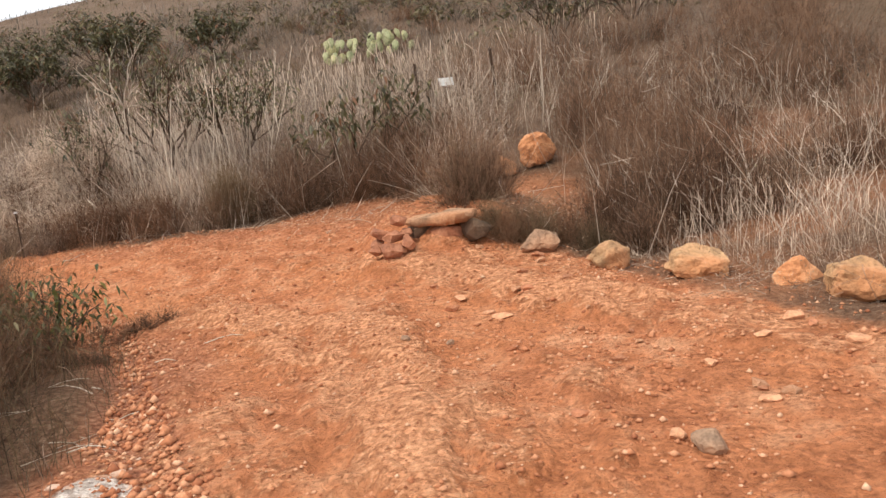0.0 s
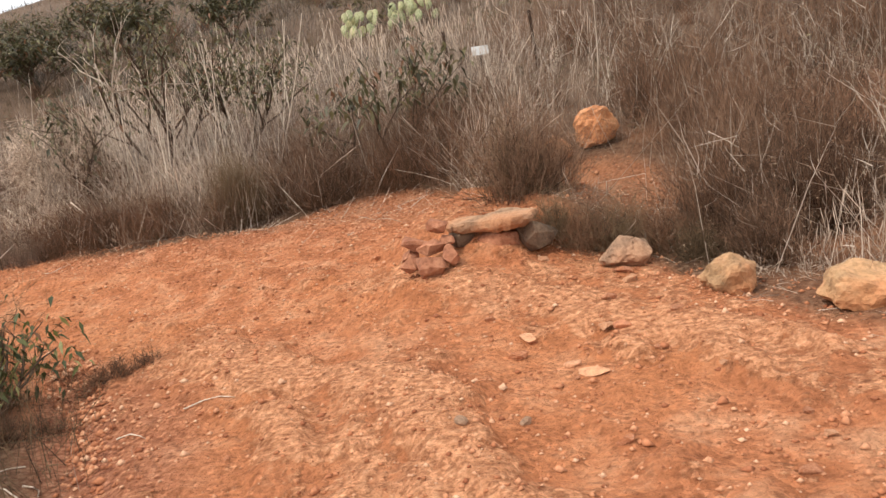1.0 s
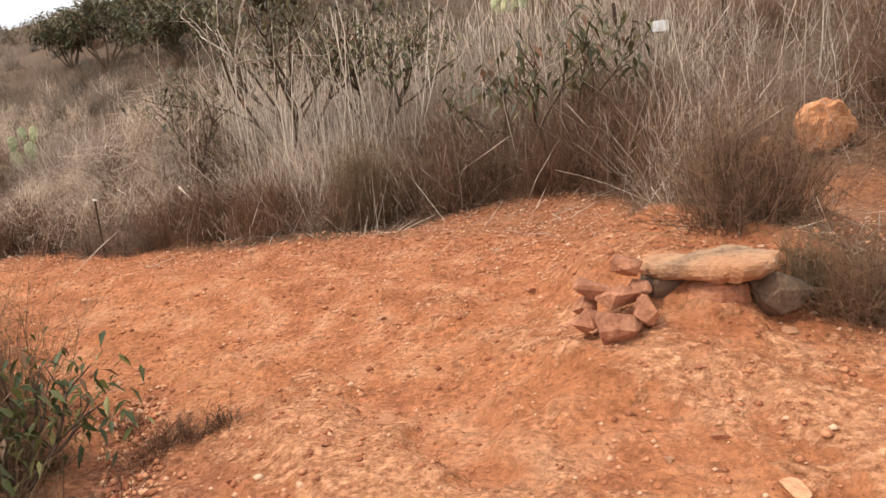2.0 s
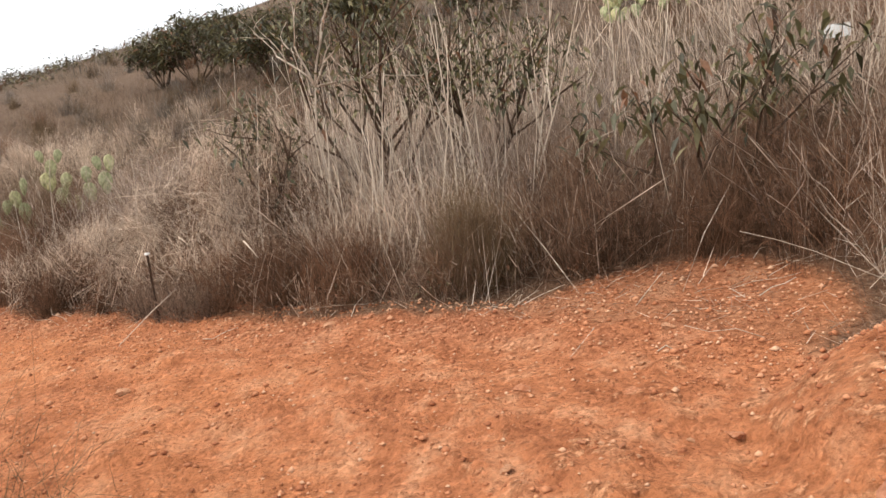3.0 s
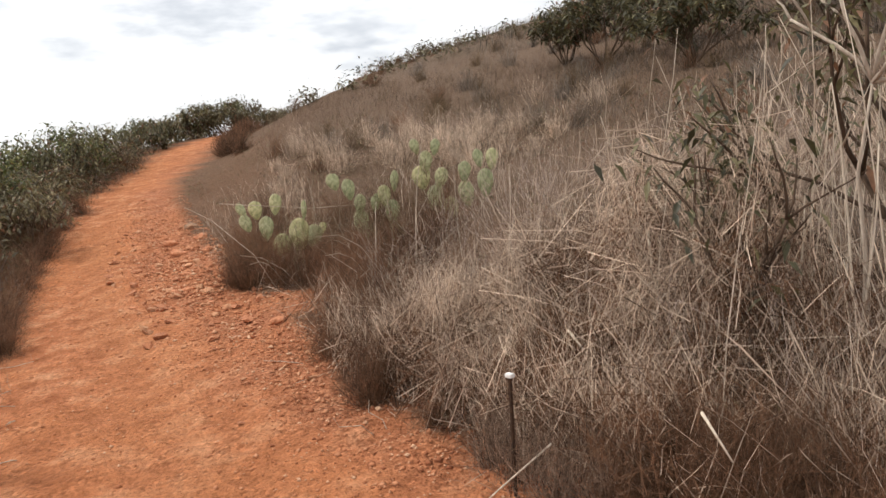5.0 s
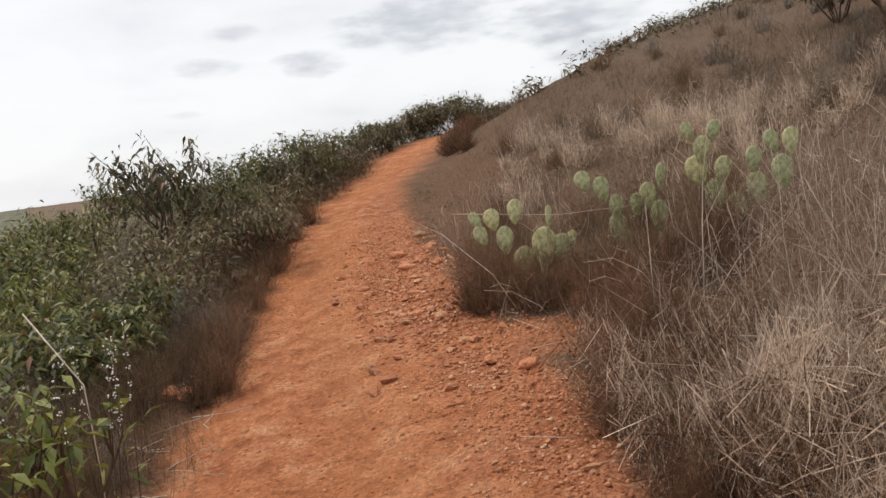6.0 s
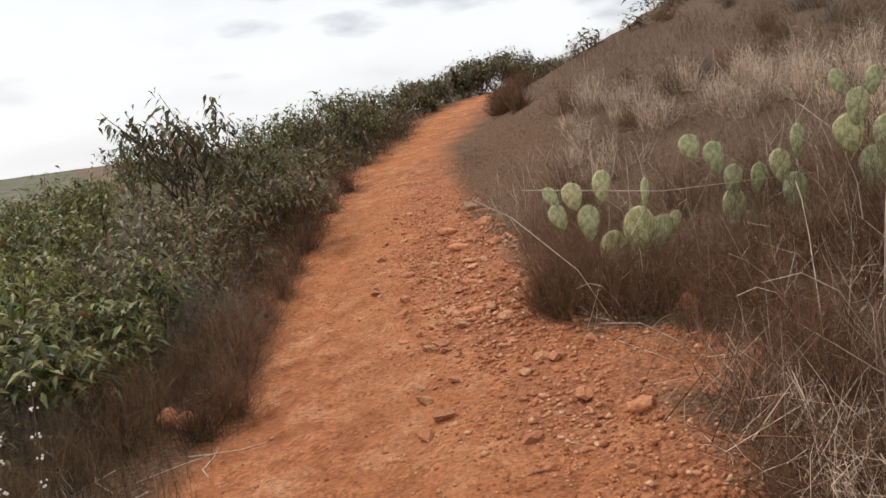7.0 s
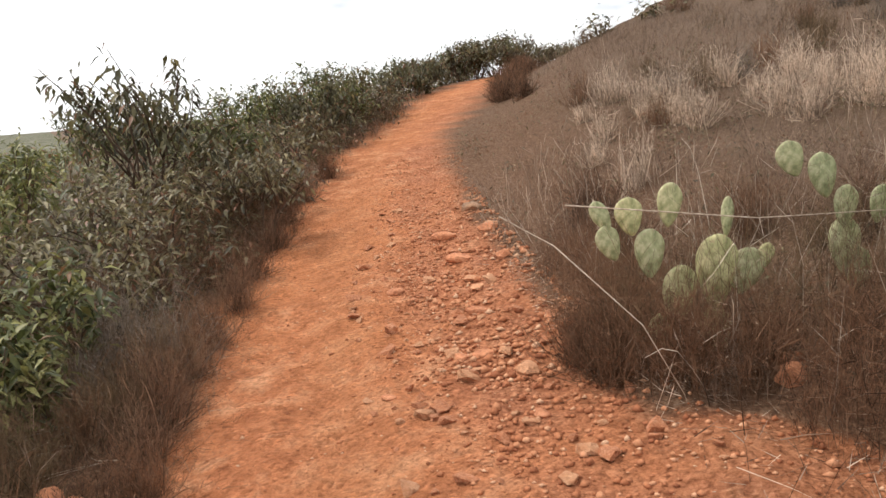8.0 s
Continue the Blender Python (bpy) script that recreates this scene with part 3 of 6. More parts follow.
def twiggy(name, x, y, tall, wide, lean, mat, label, category, twigs=3, tone=0.5, blur=0.36, head=0.0, up=0.2):
    """A stand of branching dry stems as one object: every stem carries a few crooked side twigs."""
    n = len(x)
    base = np.stack([x, y, land(x, y) - 0.02], -1)
    along = np.array([0, 0, 1.0]) * tall[:, None] + lean_from(n, lean) * tall[:, None]
    tint = np.clip(tone + 0.6 * blur * RNG.normal(size=n) + 0.3 * rough(x, y, 1.1, 61, 2) + 0.45 * rough(x, y, 0.22, 62, 2) + 0.45 * (RNG.random(n) < 0.14), 0, 1)
    bases, tips, bows, widths, tints = [base], [base + along], [lean_from(n, 0.12) * tall[:, None] * 0.5], [wide], [tint]
    for k in range(twigs):
        u = RNG.uniform(0.2, 0.95, n)[:, None]
        b = base + along * u + bows[0] * (1 - np.abs(2 * u - 1.1)) * 0.9
        way = along / tall[:, None] * 0.3 + RNG.normal(0, 0.7, (n, 3)) + np.array([0, 0, up])
        way /= np.linalg.norm(way, axis=1, keepdims=True)
        bases.append(b)
        tips.append(b + way * (tall * RNG.uniform(0.18, 0.55, n))[:, None])
        bows.append(RNG.normal(0, 0.02, (n, 3)) * tall[:, None])
        widths.append(wide * RNG.uniform(0.5, 0.9, n))
        tints.append(np.clip(tint + RNG.normal(0.08, 0.15, n), 0, 1))
    tips = np.concatenate(tips)
    tips[:, 2] = np.maximum(tips[:, 2], land(tips[:, 0], tips[:, 1], False) - 0.03)
    me = stems_mesh(name, np.concatenate(bases), tips, np.concatenate(bows), np.concatenate(widths), np.concatenate(tints), head)
    me.materials.append(mat)
    return tagged(new(name, me), label, category, kind="stuff")


def mounds(name, spots, per, wide, mat, label, tone=0.4, blur=0.3, tall=1.0, twigs=4, category="dry brush", group="", spread_out=0.62):
    """Rounded bushes of fine forking twigs that fan out from their roots; one object."""
    cx, cy, r = (np.repeat(np.array(v, float), per) for v in zip(*spots))
    n = len(cx)
    base = np.stack([cx + RNG.normal(0, 0.16, n) * r, cy + RNG.normal(0, 0.16, n) * r, np.zeros(n)], -1)
    base[:, 2] = land(base[:, 0], base[:, 1]) - 0.02
    a, fall = RNG.uniform(0, 2 * math.pi, n), np.minimum(np.abs(RNG.normal(0, spread_out, n)), 1.45)
    way = np.stack([np.cos(a) * np.sin(fall), np.sin(a) * np.sin(fall), np.cos(fall) * tall], -1)
    size = r * RNG.uniform(0.5, 1.1, n) * (1 + 0.3 * rough(cx * 7 + a * 1.3, fall * 2.0 + cy * 5, 0.7, 66, 2))
    along = way * size[:, None]
    tint = np.clip(tone + blur * RNG.normal(size=n) + 0.22 * rough(cx, cy, 0.03, 67) + 0.25 * rough(a * 1.0 + cx * 9, fall, 0.5, 68), 0, 1)
    sag = lean_from(n, 0.10) * size[:, None] - np.array([0, 0, 0.06]) * (np.sin(fall) * size)[:, None]
    bases, tips, bows, widths, tints = [base], [base + along], [sag], [np.broadcast_to(wide, n) * RNG.uniform(0.7, 1.4, n)], [tint]
    for k in range(twigs):
        u = RNG.uniform(0.3, 0.98, n)[:, None]
        b = base + along * u + sag * (1 - np.abs(2 * u - 1.1)) * 0.9
        w = way * 0.55 + RNG.normal(0, 0.55, (n, 3)) + np.array([0, 0, 0.15])
        w /= np.linalg.norm(w, axis=1, keepdims=True)
        bases.append(b)
        tips.append(b + w * (size * RNG.uniform(0.14, 0.45, n))[:, None])
        bows.append(RNG.normal(0, 0.03, (n, 3)) * size[:, None])
        widths.append(widths[0] * RNG.uniform(0.4, 0.8, n))
        tints.append(np.clip(tint + RNG.normal(0.05, 0.16, n), 0, 1))
    tips = np.concatenate(tips)
    tips[:, 2] = np.maximum(tips[:, 2], land(tips[:, 0], tips[:, 1], False) - 0.02)
    me = stems_mesh(name, np.concatenate(bases), tips, np.concatenate(bows), np.concatenate(widths), np.concatenate(tints))
    me.materials.append(mat)
    return tagged(new(name, me), label, category, group, kind="stuff")


def build_mounds():
    g = np.random.default_rng(131)
    # rosy-brown bushes over the slope behind the boulders
    x, y = g.uniform(0.0, 9.0, 340), g.uniform(6.6, 17.0, 340)
    u = uphill(x, y)[1]
    ok = (u > 0.55) & (apron(x, y) < 0.1) & (g.random(340) < 0.30 + 0.55 * patch(x, y, 1.6, 132)) & ~((x < 2.3) & (y > 8.9) & (y < 10.4) & (x < 1.7))
    spots = [(a, b, g.uniform(0.45, 0.95) * min(1, 0.55 + 0.3 * c)) for a, b, c in zip(x[ok], y[ok], u[ok])]
    for k, (mat, tone) in enumerate(((M_ROSY, 0.32), (M_ROSY, 0.48), (M_DARKBRUSH, 0.55))):
        mounds("rosy_brush", spots[k::3], 130, 0.0046, mat, "rounded hazy rosy-brown dry bushes on the slope", tone, 0.26, 0.95, spread_out=0.82)
    # dark brown fine-twigged bushes along the uphill foot of the bend
    foot = []
    for q in np.arange(-8.1, -0.7, 0.34):
        yy = float(np.interp(q, [-10.3, -7.3, -4.8, -3.5, -2.8, -2.2, -0.7], [11.3, 10.45, 10.0, 9.85, 9.8, 10.3, 10.1])) + g.normal(0, 0.12)
        if g.random() < 0.82:
            foot.append((q + g.normal(0, 0.1), yy, g.uniform(0.28, 0.52) * (1.15 if q > -4.6 else 0.75)))
    for k, (mat, tone, out) in enumerate(((M_DARKBRUSH, 0.42, 0.75), (M_DARKBRUSH, 0.6, 0.95), (M_ROSY, 0.25, 0.85))):
        mounds("dark_brush", [(a, b + 0.12 * k, r) for a, b, r in foot[k % 2::2]] + foot[k::3], 190, 0.0026, mat, "dark brown fine-twigged bushes along the trail's foot", tone, 0.3, 1.0, 5, spread_out=out)
    # a light twiggy bush behind the slab
    mounds("twiggy_bush", [(0.18, 7.62, 0.66), (0.38, 7.8, 0.55)], 420, 0.0034, M_ROSY, "light tan-brown twiggy bush behind the slab", 0.5, 0.32, 1.05, 6, "bush", spread_out=0.62)
    mounds("twiggy_bush", [(0.1, 7.7, 0.6)], 260, 0.003, M_OLIVE, "olive-brown fine twigs of the bush behind the slab", 0.75, 0.3, 1.05, 5, "bush", spread_out=0.7)
    mounds("olive_tuft", [(-2.72, 9.95, 0.64), (-2.6, 10.05, 0.5)], 620, 0.003, M_OLIVE, "tall olive-tan fine-stemmed tuft at the bend", 0.8, 0.3, 1.25, 4, "bush", spread_out=0.34)
    mounds("dark_tuft", [(-3.55, 9.92, 0.46), (-3.9, 9.98, 0.5), (-4.3, 10.02, 0.48), (-4.65, 10.1, 0.42), (-6.9, 10.6, 0.4), (-7.3, 10.75, 0.45)], 420, 0.003, M_DARKBRUSH, "dark brown fine-stemmed tuft at the bend", 0.25, 0.3, 1.1, 4, "bush", spread_out=0.5)
    mounds("dark_tuft", [(-5.3, 9.86, 0.3), (-5.05, 9.8, 0.28), (-5.55, 9.95, 0.3), (-4.8, 9.8, 0.26)], 260, 0.0028, M_BRUSH, "low brown tuft at the trail's edge", 0.35, 0.3, 1.1, 4, "bush", spread_out=0.6)
    # low olive mounds between the slab and the boulders, dark bushes behind the boulders
    low = [(0.36, 6.86, 0.30), (0.52, 6.74, 0.36), (0.72, 6.72, 0.40), (0.92, 6.66, 0.36), (1.1, 6.42, 0.26)]
    mounds("olive_bush", low[::2], 420, 0.0028, M_OLIVE, "low olive-brown fine-twigged bush beside the slab", 0.7, 0.35, 0.95, 5, "bush", spread_out=0.85)
    mounds("olive_bush", low[1::2], 420, 0.0028, M_DARKBRUSH, "low brown fine-twigged bush beside the slab", 0.6, 0.35, 0.95, 5, "bush", spread_out=0.85)
    dark = [(1.32, 6.75, 0.62), (1.62, 7.25, 0.78), (1.95, 6.75, 0.6), (1.75, 7.9, 0.75), (2.1, 8.5, 0.85), (1.45, 6.35, 0.4), (2.35, 7.4, 0.8), (1.7, 9.2, 0.6), (1.6, 10.0, 0.7)]
    mounds("dark_bush", dark[::2], 620, 0.0032, M_DARKBRUSH, "dark brown fine-twigged bush behind the boulders", 0.45, 0.33, 1.05, 5, "bush", spread_out=0.7)
    mounds("dark_bush", dark[1::2], 620, 0.0032, M_ROSY, "brown fine-twigged bush behind the boulders", 0.4, 0.33, 1.05, 5, "bush", spread_out=0.7)
    # dense brush on the inner side of the first stretch
    inner = [(-3.75, 6.45, 0.85), (-3.5, 5.85, 0.85), (-3.25, 5.15, 0.8), (-2.9, 4.5, 0.72), (-2.6, 3.95, 0.6), (-2.4, 3.4, 0.5), (-3.6, 5.2, 0.9), (-3.2, 4.3, 0.8)]
    mounds("inner_brush", inner[::2], 620, 0.003, M_OLIVE, "dark olive-brown brush along the trail's inner side", 0.5, 0.36, 1.1, 5, spread_out=0.62)
    mounds("inner_brush", inner[1::2], 620, 0.003, M_DARKBRUSH, "dark brown brush along the trail's inner side", 0.5, 0.36, 1.1, 5, spread_out=0.62)
    # pale straw tussocks high on the slope
    spots = [(g.normal(-14.3, 1.8), g.normal(17.15, 1.2), g.uniform(0.3, 0.6)) for _ in range(48)]
    mounds("pale_tussocks", spots, 110, 0.0075, M_STRAW, "pale straw-coloured grass tussocks on the slope", 0.6, 0.3, 1.1, 2, "dry grass")
    # grey-brown scrub below the trail
    spots = []
    for _ in range(400):
        a, b = g.uniform(-24, -10), g.uniform(6.0, 15.0)
        dn = float(downhill(np.array([a]), np.array([b]))[1][0])
        if 0.35 < dn < 2.8 and len(spots) < 60:
            spots.append((a, b, g.uniform(0.3, 0.55)))
    for k, (mat, tone) in enumerate(((M_FAR, 0.45), (M_DARKBRUSH, 0.5))):
        mounds("lower_scrub", spots[k::2], 150, 0.0050, mat, "grey-brown twiggy scrub mixed along the trail's downhill side", tone, 0.3, 1.15, 4, "scrub")
    near = [(-9.51, 7.86, 0.5), (-9.91, 8.11, 0.45), (-10.21, 7.66, 0.55), (-10.71, 8.01, 0.5), (-9.21, 7.56, 0.5), (-11.21, 8.31, 0.4), (-11.91, 8.86, 0.4), (-12.51, 9.31, 0.4), (-13.21, 9.66, 0.4), (-12.21, 8.61, 0.5)]
    mounds("lower_scrub", near, 260, 0.0032, M_OLIVE, "olive-brown fine-twigged scrub below the trail", 0.75, 0.3, 1.2, 5, "scrub")
    edge = [(-11.51, 9.36, 0.36), (-12.01, 9.41, 0.42), (-12.41, 9.56, 0.42), (-12.81, 9.61, 0.4), (-11.31, 9.11, 0.34), (-13.26, 9.86, 0.4), (-13.81, 10.11, 0.42), (-14.62, 10.51, 0.45), (-15.51, 10.86, 0.45), (-16.52, 11.36, 0.45), (-17.52, 11.76, 0.45), (-18.62, 12.36, 0.45), (-19.92, 13.16, 0.45)]
    mounds("edge_bushes", edge[::2], 300, 0.0034, M_DARKBRUSH, "dark red-brown twiggy bushes overhanging the trail's downhill edge", 0.45, 0.32, 1.05, 5, spread_out=0.8)
    mounds("edge_bushes", edge[1::2], 300, 0.0034, M_ROSY, "red-brown twiggy bushes overhanging the trail's downhill edge", 0.35, 0.32, 1.05, 5, spread_out=0.8)
    twigs = [(-13.9, 9.45, 0.6), (-15.0, 9.8, 0.65), (-15.6, 8.9, 0.75), (-16.8, 10.35, 0.7), (-17.6, 9.6, 0.8), (-18.9, 11.3, 0.75), (-20.0, 12.0, 0.75), (-21.3, 12.6, 0.8), (-13.2, 8.2, 0.55), (-14.6, 8.3, 0.7), (-19.6, 9.6, 0.8), (-23.6, 14.3, 0.7)]
    mounds("twig_bush", twigs[::2], 260, 0.005, M_FAR, "grey-brown half-bare twiggy bush among the downhill shrubs", 0.6, 0.32, 1.15, 5, "bush", spread_out=0.7)
    mounds("twig_bush", twigs[1::2], 260, 0.005, M_ROSY, "red-brown half-bare twiggy bush among the downhill shrubs", 0.5, 0.32, 1.15, 5, "bush", spread_out=0.7)
    # low bushes along the uphill edge at the crest
    crest = []
    for k in range(26):
        q = k / 25
        crest.append((-22.8 - 9.0 * q + g.normal(0, 0.2) + 0.9, 16.05 + 6.6 * q + g.normal(0, 0.25) + 1.5, g.uniform(0.3, 0.6)))
    mounds("crest_bushes", crest, 170, 0.010, M_DARKBRUSH, "dark brown bushes lining the trail where it tops the crest", 0.5, 0.3, 1.0, 4, spread_out=0.8)
    # dark bushes in which the cactus stands, and along the edge before it
    spots = [(-11.31, 11.81, 0.42), (-11.01, 11.76, 0.40), (-10.66, 12.01, 0.45), (-10.46, 12.36, 0.45), (-10.12, 12.66, 0.5), (-9.81, 12.96, 0.5), (-9.41, 13.26, 0.55), (-9.12, 12.76, 0.5), (-9.51, 12.26, 0.5), (-8.91, 11.96, 0.5),
             (-11.81, 12.56, 0.45), (-11.41, 12.86, 0.5), (-12.31, 13.06, 0.45), (-13.12, 13.46, 0.5), (-14.01, 13.86, 0.5), (-8.31, 11.46, 0.45), (-7.92, 11.86, 0.5), (-10.91, 13.76, 0.55), (-10.21, 14.16, 0.55), (-11.91, 13.76, 0.5)]
    mounds("cactus_twigs", [(-11.1, 12.05, 0.62), (-10.85, 12.25, 0.7), (-10.6, 12.5, 0.7), (-10.45, 12.9, 0.8), (-10.1, 13.1, 0.85), (-9.7, 13.4, 0.95)], 130, 0.0026, M_OLIVE, "thin olive-brown twigs growing up through the cactus", 0.6, 0.3, 1.2, 5, "dead twigs", spread_out=0.6)
    mounds("cactus_brush", spots, 330, 0.0032, M_DARKBRUSH, "dark red-brown brush round the foot of the cactus", 0.36, 0.33, 1.05, 5, spread_out=0.75)
    # red-brown fuzzy bushes by the side path
    spots = [(g.uniform(-2.3, 0.0), g.uniform(10.15, 11.1), g.uniform(0.4, 0.7)) for _ in range(24)]
    mounds("rosy_brush", spots, 240, 0.0032, M_ROSY, "fuzzy red-brown bushes beside the side path", 0.3, 0.3, 1.1, 5, spread_out=0.7)
    # a low tangle of dead twigs at the inner edge of the bend
    spots = [(-2.9 + g.normal(0, 0.28), 5.7 + g.normal(0, 0.4), g.uniform(0.18, 0.34)) for _ in range(18)]
    mounds("twig_tangle", spots, 120, 0.0034, M_DARKBRUSH, "low dark tangle of dead twigs at the trail's inner edge", 0.5, 0.35, 0.6, 4, "dead twigs", spread_out=1.1)
    # scrub over the slope further on
    x, y = g.uniform(-34, 0, 700), g.uniform(10.5, 34, 700)
    u = uphill(x, y)[1]
    ok = (u > 1.3) & (apron(x, y) < 0.1) & (g.random(700) < 0.10 + 0.55 * patch(x, y, 2.4, 133)) & (np.hypot(x + 6.0, y - 11.15) > 1.2)
    near = u < 7
    for k, (pick, per, wide) in enumerate(((ok & near, 130, 0.0055), (ok & ~near, 60, 0.012))):
        spots = [(a, b, g.uniform(0.3, 0.7)) for a, b in zip(x[pick], y[pick])]
        for j, (mat, tone) in enumerate(((M_DARKBRUSH, 0.6), (M_FAR, 0.45), (M_OLIVE, 0.6))):
            mounds("slope_bushes", spots[j::3], per, wide, mat, "rounded dry brown bushes scattered over the hillside", tone, 0.26, 0.95, 3)


def chaff():
    """Dry leaf scraps and seed husks caught in the brush."""
    x, y = scatter(-16, 6, 4.5, 15, 700000, lambda x, y: 0.30 * ease(0.0, 0.3, uphill(x, y)[1]) * (1 - ease(2.0, 3.5, uphill(x, y)[1])) * (1 - ease(0.2, 0.6, apron(x, y))) * (0.08 + 0.92 * patch(x, y, 0.4, 134, -0.1, 0.4)), 135)
    n = len(x)
    u = uphill(x, y)[1]
    z = land(x, y) + RNG.random(n) ** 1.5 * (0.15 + 0.55 * ease(0.0, 0.9, u))
    c = np.stack([x, y, z], -1)
    a, b = RNG.normal(size=(n, 3)), RNG.normal(size=(n, 3))
    a /= np.linalg.norm(a, axis=1, keepdims=True)
    b -= a * (a * b).sum(1, keepdims=True)
    b /= np.linalg.norm(b, axis=1, keepdims=True)
    ln = RNG.uniform(0.008, 0.026, n)[:, None]
    verts = np.stack([c - a * ln / 2, c + b * ln * 0.22, c + a * ln / 2], 1).reshape(-1, 3)
    me = bpy.data.meshes.new("chaff")
    fill_mesh(me, verts, np.arange(3 * n).reshape(-1, 3))
    put_attribute(me, "tint", np.repeat(np.clip(RNG.normal(0.5, 0.3, n), 0, 1), 3))
    put_attribute(me, "along", np.zeros(3 * n))
    me.materials.append(M_CHAFF)
    tagged(new("chaff", me), "pale scraps of dry leaf caught in the brush", "plant litter", kind="stuff")


def build_near_scrub():
    # red-brown twiggy brush along the uphill edge, in uneven clumps
    x, y = scatter(-17, 4.8, 4.2, 15, 1300000, lambda x, y: 0.064 * brush_weight(x, y) * (0.06 + 0.94 * patch(x, y, 0.36, 74, -0.3, 0.3)), 101)
    s, u = uphill(x, y)
    tall = (0.16 + 0.30 * ease(0.0, 1.0, u) + 0.18 * rough(x, y, 0.7, 72, 2) + 0.16 * rough(x, y, 0.36, 74, 2)) * RNG.uniform(0.5, 1.2, len(x))
    tall *= 1 + 0.55 * blob(x, y, -1.1, 10.3, 1.4, 0.9) + 0.3 * blob(x, y, 1.3, 7.4, 0.7, 0.9)
    twiggy("dry_brush", x, y, np.maximum(tall, 0.06), RNG.uniform(0.0015, 0.0036, len(x)), 0.7, M_BRUSH,
           "red-brown twiggy dry brush thick along the trail's uphill edge", "dry brush", 4, tone=0.4)
    # straw-coloured grass in patches, with seed heads
    x, y = scatter(-16, 4.8, 4.2, 15, 800000, lambda x, y: (0.03 + 0.06 * ease(-8.0, -6.5, x)) * brush_weight(x, y) * (0.08 + 0.92 * patch(x, y, 1.3, 73, 0.0, 0.45))
                   + 0.26 * brush_weight(x, y) * (0.45 * blob(x, y, -3.3, 10.5, 1.3, 0.45) + blob(x, y, -6.2, 10.75, 1.2, 0.7)) + 0.16 * ease(0.0, 0.15, uphill(x, y)[1]) * (blob(x, y, 1.5, 5.95, 0.6, 0.35) + blob(x, y, 2.4, 5.4, 0.6, 0.5) + blob(x, y, 0.9, 6.45, 0.4, 0.3)), 102)
    s, u = uphill(x, y)
    tall = (0.24 + 0.42 * ease(0.1, 1.0, u) - 0.25 * (x > 0.8)) * RNG.uniform(0.5, 1.2, len(x))
    stand("straw_grass", x, y, tall, RNG.uniform(0.0012, 0.003, len(x)), 0.55, M_STRAW,
          "pale straw-coloured dry grass with ripe seed heads", "dry grass", head=2.4, bow=0.2)
    # grey-mauve thin stalks behind the edge
    x, y = scatter(-9, 1.0, 9.0, 14.5, 60000, lambda x, y: ease(0.35, 0.9, uphill(x, y)[1]) * (1 - 0.8 * ease(-2.8, -1.9, x)) * (blob(x, y, -3.7, 10.95, 2.1, 1.1) * 0.13 * (0.15 + 0.85 * patch(x, y, 0.4, 136, -0.1, 0.3)) + 0.04)
                   * (1 - ease(0.2, 0.6, apron(x, y))), 103)
    tall = RNG.uniform(0.3, 1.05, len(x))
    twiggy("dead_stalks", x, y, tall, RNG.uniform(0.002, 0.0042, len(x)), 0.34, M_GREYSTEM,
           "dense thin grey-mauve dead weed stalks standing upright", "dead stalks", 3, up=0.5)
    # long pale arching stems that stand out of the brush
    x, y = scatter(-14, 4.5, 5.5, 14, 60000, lambda x, y: (0.035 + 0.055 * ease(-7.5, -6.0, x)) * ease(0.1, 0.6, uphill(x, y)[1]) * (1 - ease(3.5, 6, uphill(x, y)[1])) * (1 - ease(0.2, 0.6, apron(x, y))), 112)
    tall = RNG.uniform(0.3, 0.95, len(x))
    twiggy("pale_stems", x, y, tall, RNG.uniform(0.0026, 0.0056, len(x)), 0.55, M_PALE, "long pale arching dead stems standing out of the brush", "dead stalks", 2, tone=0.6, up=0.5)
    # short pale stubble and litter at the foot of the brush
    x, y = scatter(-14, 4.5, 4.2, 13, 260000, lambda x, y: 0.22 * ease(-0.12, 0.1, uphill(x, y)[1]) * (1 - ease(0.5, 1.4, uphill(x, y)[1])) * (0.2 + 0.8 * patch(x, y, 0.5, 75)), 109)
    n = len(x)
    base = np.stack([x, y, land(x, y) + 0.004], -1)
    a = RNG.uniform(0, 2 * math.pi, n)
    size = RNG.uniform(0.03, 0.16, n)
    tip = base + np.stack([np.cos(a), np.sin(a), RNG.uniform(0.0, 0.6, n)], -1) * size[:, None]
    tip[:, 2] = np.maximum(tip[:, 2], land(tip[:, 0], tip[:, 1]) + 0.004)
    me = stems_mesh("dry_litter", base, tip, np.zeros((n, 3)), RNG.uniform(0.002, 0.005, n), np.clip(RNG.normal(0.45, 0.3, n), 0, 1))
    me.materials.append(M_STRAW)
    tagged(new("dry_litter", me), "broken dry stems littering the brush's foot", "plant litter", kind="stuff")
    # darker rounded brush clumps
    clumps = [(-3.61, 9.81, 0.36), (-4.72, 10.11, 0.40), (-5.92, 10.41, 0.30), (-7.62, 10.96, 0.42), (-8.71, 11.66, 0.45), (-11.26, 12.06, 0.42), (-10.81, 11.91, 0.34), (-0.35, 9.95, 0.55),
              (-9.71, 12.16, 0.4), (-10.51, 12.11, 0.4), (-11.62, 12.26, 0.4), (-12.62, 12.76, 0.4), (-8.31, 11.31, 0.4), (-6.82, 10.66, 0.3),
              (-3.05, 5.35, 0.42), (-2.9, 4.55, 0.48), (-2.6, 3.7, 0.42)]
